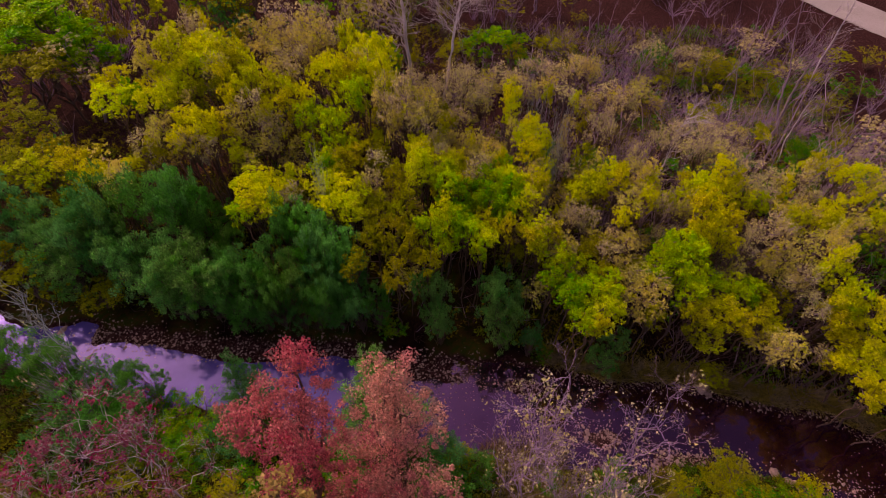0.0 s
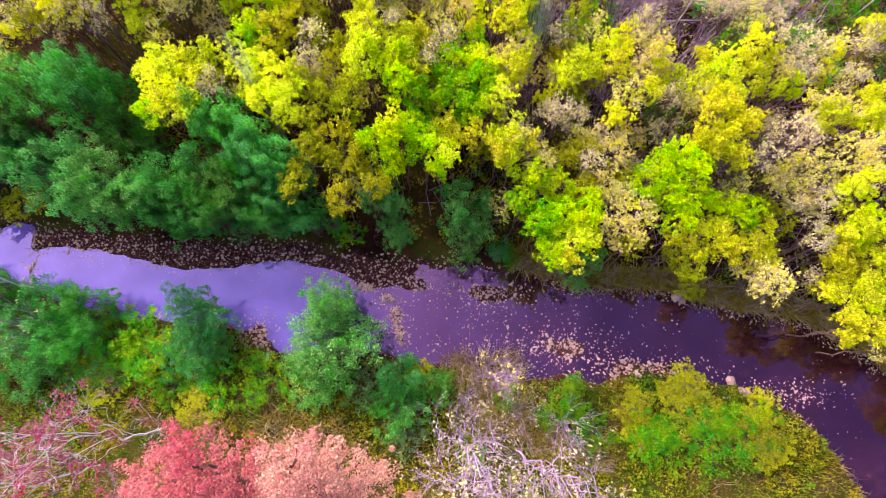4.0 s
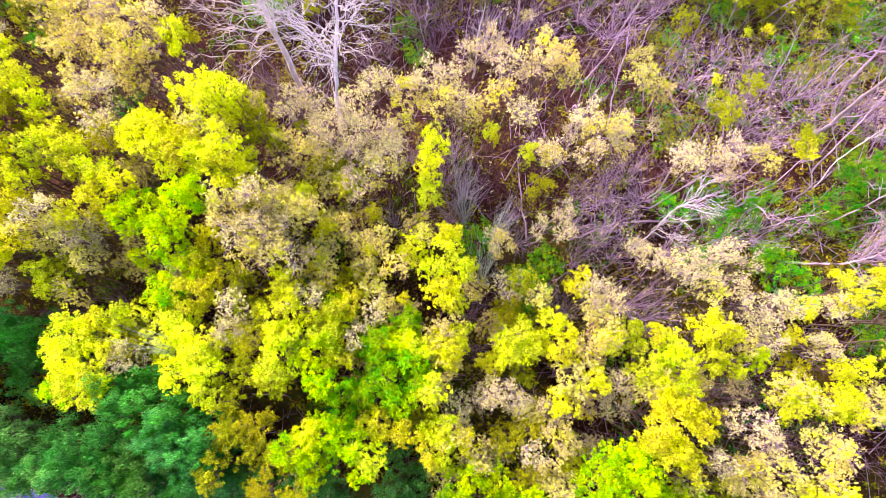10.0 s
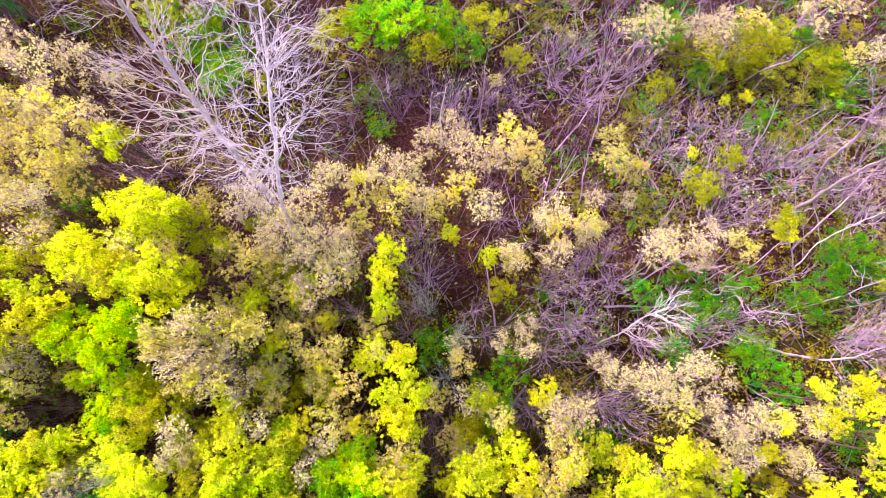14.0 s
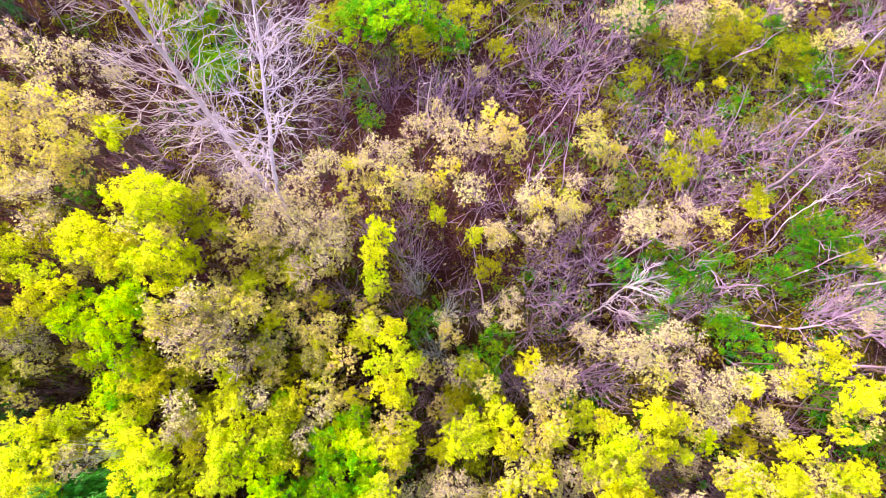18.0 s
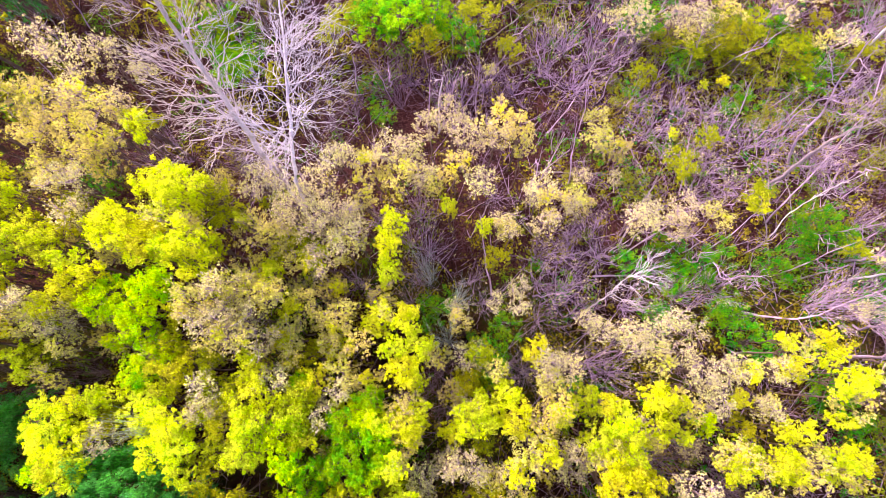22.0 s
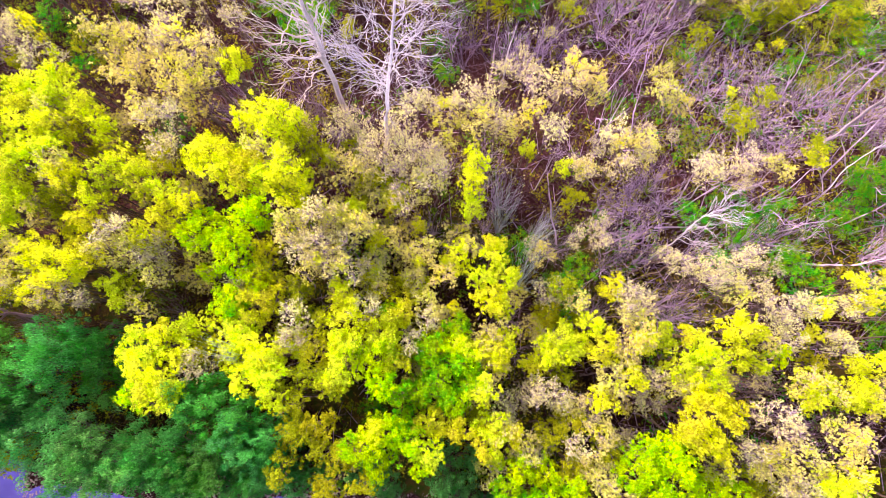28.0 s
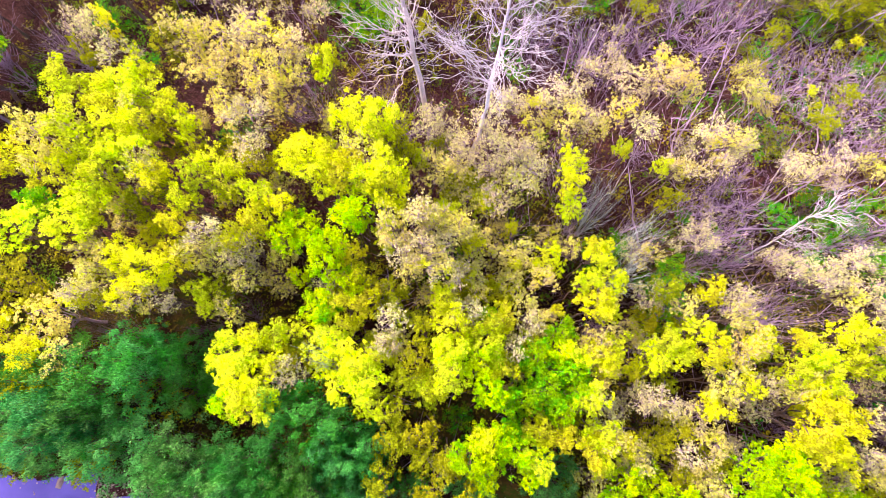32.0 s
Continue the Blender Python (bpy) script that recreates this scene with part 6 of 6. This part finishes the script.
def build_herbs():
    rng = np.random.default_rng(14)
    spots = wood_spots(rng, 13000)
    lush = (np.sin(spots[:, 0] * 0.41 + 1.7 * np.sin(spots[:, 1] * 0.23)) + np.cos(spots[:, 1] * 0.37 - spots[:, 0] * 0.19)) > 0.15
    lush = lush | (np.hypot((spots[:, 0] - 31) / 8, (spots[:, 1] - 40) / 12) < 1)
    spots = spots[lush | (rng.random(len(spots)) < 0.25)]
    spots[:, 2] += 0.25 + 0.35 * rng.random(len(spots))
    v, f = leaves(rng, spots, 0.25 + 0.35 * rng.random(len(spots)), 16, 0.14)
    tagged(piece("undergrowth", mesh_from("undergrowth", v, f, LEAF["N"])), "low green and ochre leafy undergrowth between the shrubs", "undergrowth", kind="stuff")
    spots = wood_spots(rng, 2600, 16, 44, 66)
    spots = spots[np.sin(spots[:, 0] * 0.6 + 1.2 * np.sin(spots[:, 1] * 0.5)) + np.cos(spots[:, 1] * 0.55) > 0.2]
    spots[:, 2] += 0.3 + 0.5 * rng.random(len(spots))
    v, f = leaves(rng, spots, 0.25 + 0.3 * rng.random(len(spots)), 22, 0.11)
    tagged(piece("herbs", mesh_from("herbs", v, f, LEAF["K"])), "bright green herbs and young shoots among bare stems", "undergrowth", kind="stuff")
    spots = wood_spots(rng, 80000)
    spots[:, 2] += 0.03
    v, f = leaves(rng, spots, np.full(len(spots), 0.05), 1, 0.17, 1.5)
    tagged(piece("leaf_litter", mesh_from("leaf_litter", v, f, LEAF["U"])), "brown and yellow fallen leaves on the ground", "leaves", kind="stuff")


def build_meadow():
    rng = np.random.default_rng(15)
    n = 44000
    x = -34 + 64 * rng.random(n)
    y = bank(NEAR_BANK, x) - 0.2 - 12 * rng.random(n) ** 1.2
    patch = np.sin(x * 0.8 + 1.1 * np.sin(y * 0.9)) + np.cos(y * 1.1 + x * 0.35)
    spots = np.stack((x, y, land(x, y) - 0.02), 1)
    dry = patch + rng.normal(size=n) * 0.5 > 0.25
    for name, keep, mat, label in (("meadow_grass", ~dry, "H", "rough green and ochre bank grass"), ("dry_grass", dry, "Q", "dry tan grass along the stream bank")):
        own = spots[keep]
        v, f = blades(rng, own, 0.2 + 0.4 * rng.random(len(own)), 0.6, 0.015)
        tagged(piece(name, mesh_from(name, v, f, LEAF[mat])), label, "grass", kind="stuff")
    n = 9000
    x = -30 + 57 * rng.random(n)
    y = bank(NEAR_BANK, x) - 0.4 - 13 * rng.random(n)
    spots = np.stack((x, y, land(x, y) + 0.15 + 0.3 * rng.random(n)), 1)
    lush = np.sin(x * 0.9 + 1.4 * np.sin(y * 0.7)) + np.cos(y * 0.8 - x * 0.3) + rng.normal(size=n) * 0.4
    for name, keep, mat, label in (("bank_herbs", lush > 0.5, "J", "olive-green leafy herbs on the near bank"), ("bank_scrub", (lush < 0.5) & (lush > -0.9), "N", "low olive and ochre scrub on the near bank")):
        own = spots[keep]
        v, f = leaves(rng, own, 0.15 + 0.3 * rng.random(len(own)), 13, 0.10)
        tagged(piece(name, mesh_from(name, v, f, LEAF[mat])), label, "undergrowth", kind="stuff")
    n = 9500
    x = 7 + 24 * rng.random(n)
    y = bank(FAR_BANK, x) + 0.25 + 1.3 * rng.random(n)
    v, f = blades(rng, np.stack((x, y, land(x, y) - 0.02), 1), 0.25 + 0.4 * rng.random(n), 0.8, 0.032)
    tagged(piece("bank_grass", mesh_from("bank_grass", v, f, LEAF["Q"])), "matted tan grass on the far bank's edge", "grass", kind="stuff")


build_brush()
build_sticks()
build_herbs()
build_meadow()


# ---- stones in the stream ----
def stone_mesh(seed):
    rng = np.random.default_rng(seed)
    bm = bmesh.new()
    bmesh.ops.create_icosphere(bm, subdivisions=1, radius=0.5)
    for v in bm.verts:
        v.co = Vector((v.co.x * 1.15, v.co.y * 0.85, v.co.z * 0.6)) * (0.82 + 0.36 * rng.random())
    me = bpy.data.meshes.new("stone")
    bm.to_mesh(me)
    bm.free()
    me.materials.append(STONE)
    return me


def lay_stones():
    rng = np.random.default_rng(21)
    shapes = [stone_mesh(60 + k) for k in range(7)]
    ground = bpy.data.objects["ground"]

    def lay(x, y, size, label=""):
        ob = piece("stone", shapes[int(rng.integers(7))], ground, label)
        ob.matrix_basis = Matrix.LocRotScale((x, y, max(float(land(x, y)), -0.16) + 0.12 * size), Euler((rng.normal() * 0.2, rng.normal() * 0.2, rng.random() * 6.28)), (size, size * (0.75 + 0.4 * rng.random()), size * (0.6 + 0.4 * rng.random())))

    for x, y, size in ((17.6, 15.3, 0.85), (17.9, 15.0, 0.5), (18.1, 14.4, 0.35), (20.5, 10.0, 0.85), (20.9, 9.5, 0.55), (21.3, 9.3, 0.5), (-27.0, 19.6, 0.8), (-26.0, 19.2, 0.5),
                       (2.5, 14.6, 0.45), (-22.0, 18.2, 0.55), (10.3, 14.2, 0.5), (12.8, 12.6, 0.4), (-27.8, 18.6, 0.6)):
        lay(x, y, size, "large pale boulder at the water's edge" if size > 0.7 else "")
    for bx, by, rx, ry, top in BARS:
        for k in range(19):
            lay(bx + rng.normal() * rx * 0.75, by + rng.normal() * ry * 0.7, 0.12 + 0.26 * rng.random() ** 2)
    for (x0, y0), (x1, y1), count in (((-3.1, 15.8), (-0.8, 14.9), 22), ((-0.8, 14.9), (-0.4, 13.4), 20), ((-0.4, 13.4), (-0.8, 12.0), 16), ((-0.6, 15.0), (2.6, 16.1), 22), ((-23.4, 18.6), (-23.8, 16.0), 20), ((-22.6, 18.5), (-19.0, 18.2), 16)):
        for k in range(count):
            f = rng.random()
            lay(x0 + (x1 - x0) * f + rng.normal() * 0.16, y0 + (y1 - y0) * f + rng.normal() * 0.13, 0.14 + 0.20 * rng.random() ** 2)
    for k in range(230):
        x = -26 + 54 * rng.random() if k < 60 else 1 + 14 * rng.random()
        f = rng.random()
        lay(x, float(bank(NEAR_BANK, x) * f + bank(FAR_BANK, x) * (1 - f)), 0.14 + 0.26 * rng.random() ** 2)


def build_gravel():
    rng = np.random.default_rng(22)
    xs, ys = [], []
    for bx, by, rx, ry, top in BARS:
        n = int(430 * (rx * ry) ** 0.5)
        xs.append(bx + rng.normal(size=n) * rx * 0.85)
        ys.append(by + rng.normal(size=n) * ry * 0.8)
    x = -2 + 30 * rng.random(420) ** 1.3
    f = rng.random(420)
    xs.append(x)
    ys.append(bank(NEAR_BANK, x) * f + bank(FAR_BANK, x) * (1 - f))
    for table, side in ((FAR_BANK, 1), (NEAR_BANK, -1)):
        x = -30 + 60 * rng.random(900)
        xs.append(x)
        ys.append(bank(table, x) + side * (0.05 + rng.normal(size=900) * 0.28))
    x = 10 + 20 * rng.random(900)
    xs.append(x)
    ys.append(bank(FAR_BANK, x) + 0.05 + rng.normal(size=900) * 0.3)
    x = 0.5 + 11 * rng.random(1300)
    f = 0.15 + 0.75 * rng.random(1300)
    some = np.sin(x * 1.1 + f * 5) + np.cos(f * 9 - x * 0.6) + rng.normal(size=1300) * 0.5 > 0
    xs.append(x[some])
    ys.append((bank(NEAR_BANK, x) * f + bank(FAR_BANK, x) * (1 - f))[some])
    x = -25 + 28 * rng.random(1900)
    xs.append(x)
    ys.append(bank(FAR_BANK, x) - 0.95 + rng.normal(size=1900) * 0.6)
    x, y = np.concatenate(xs), np.concatenate(ys)
    n = len(x)
    size = 0.03 + 0.10 * rng.random(n) ** 2.4
    mid = np.stack((x, y, np.maximum(land(x, y), -0.035) + 0.01), 1)
    a = rng.random(n) * 6.28
    u = np.stack((np.cos(a), np.sin(a), np.zeros(n)), 1) * size[:, None]
    w = np.stack((-np.sin(a), np.cos(a), np.zeros(n)), 1) * (size * (0.6 + 0.3 * rng.random(n)))[:, None]
    h = np.zeros((n, 3))
    h[:, 2] = size * 0.6
    verts = np.stack((mid + u, mid + w, mid - u, mid - w, mid + h + 0.3 * u, mid + h - 0.3 * u - h * 0.2), 1).reshape(-1, 3)
    i = np.arange(n)[:, None] * 6
    faces = np.concatenate([i + np.array(q) for q in ((0, 1, 4), (1, 5, 4), (1, 2, 5), (2, 3, 5), (3, 4, 5), (3, 0, 4))])
    tagged(piece("gravel", mesh_from("gravel", verts, faces, STONE)), "pale pebbles on the stream's bars and edges", "gravel", kind="stuff")


build_gravel()
lay_stones()
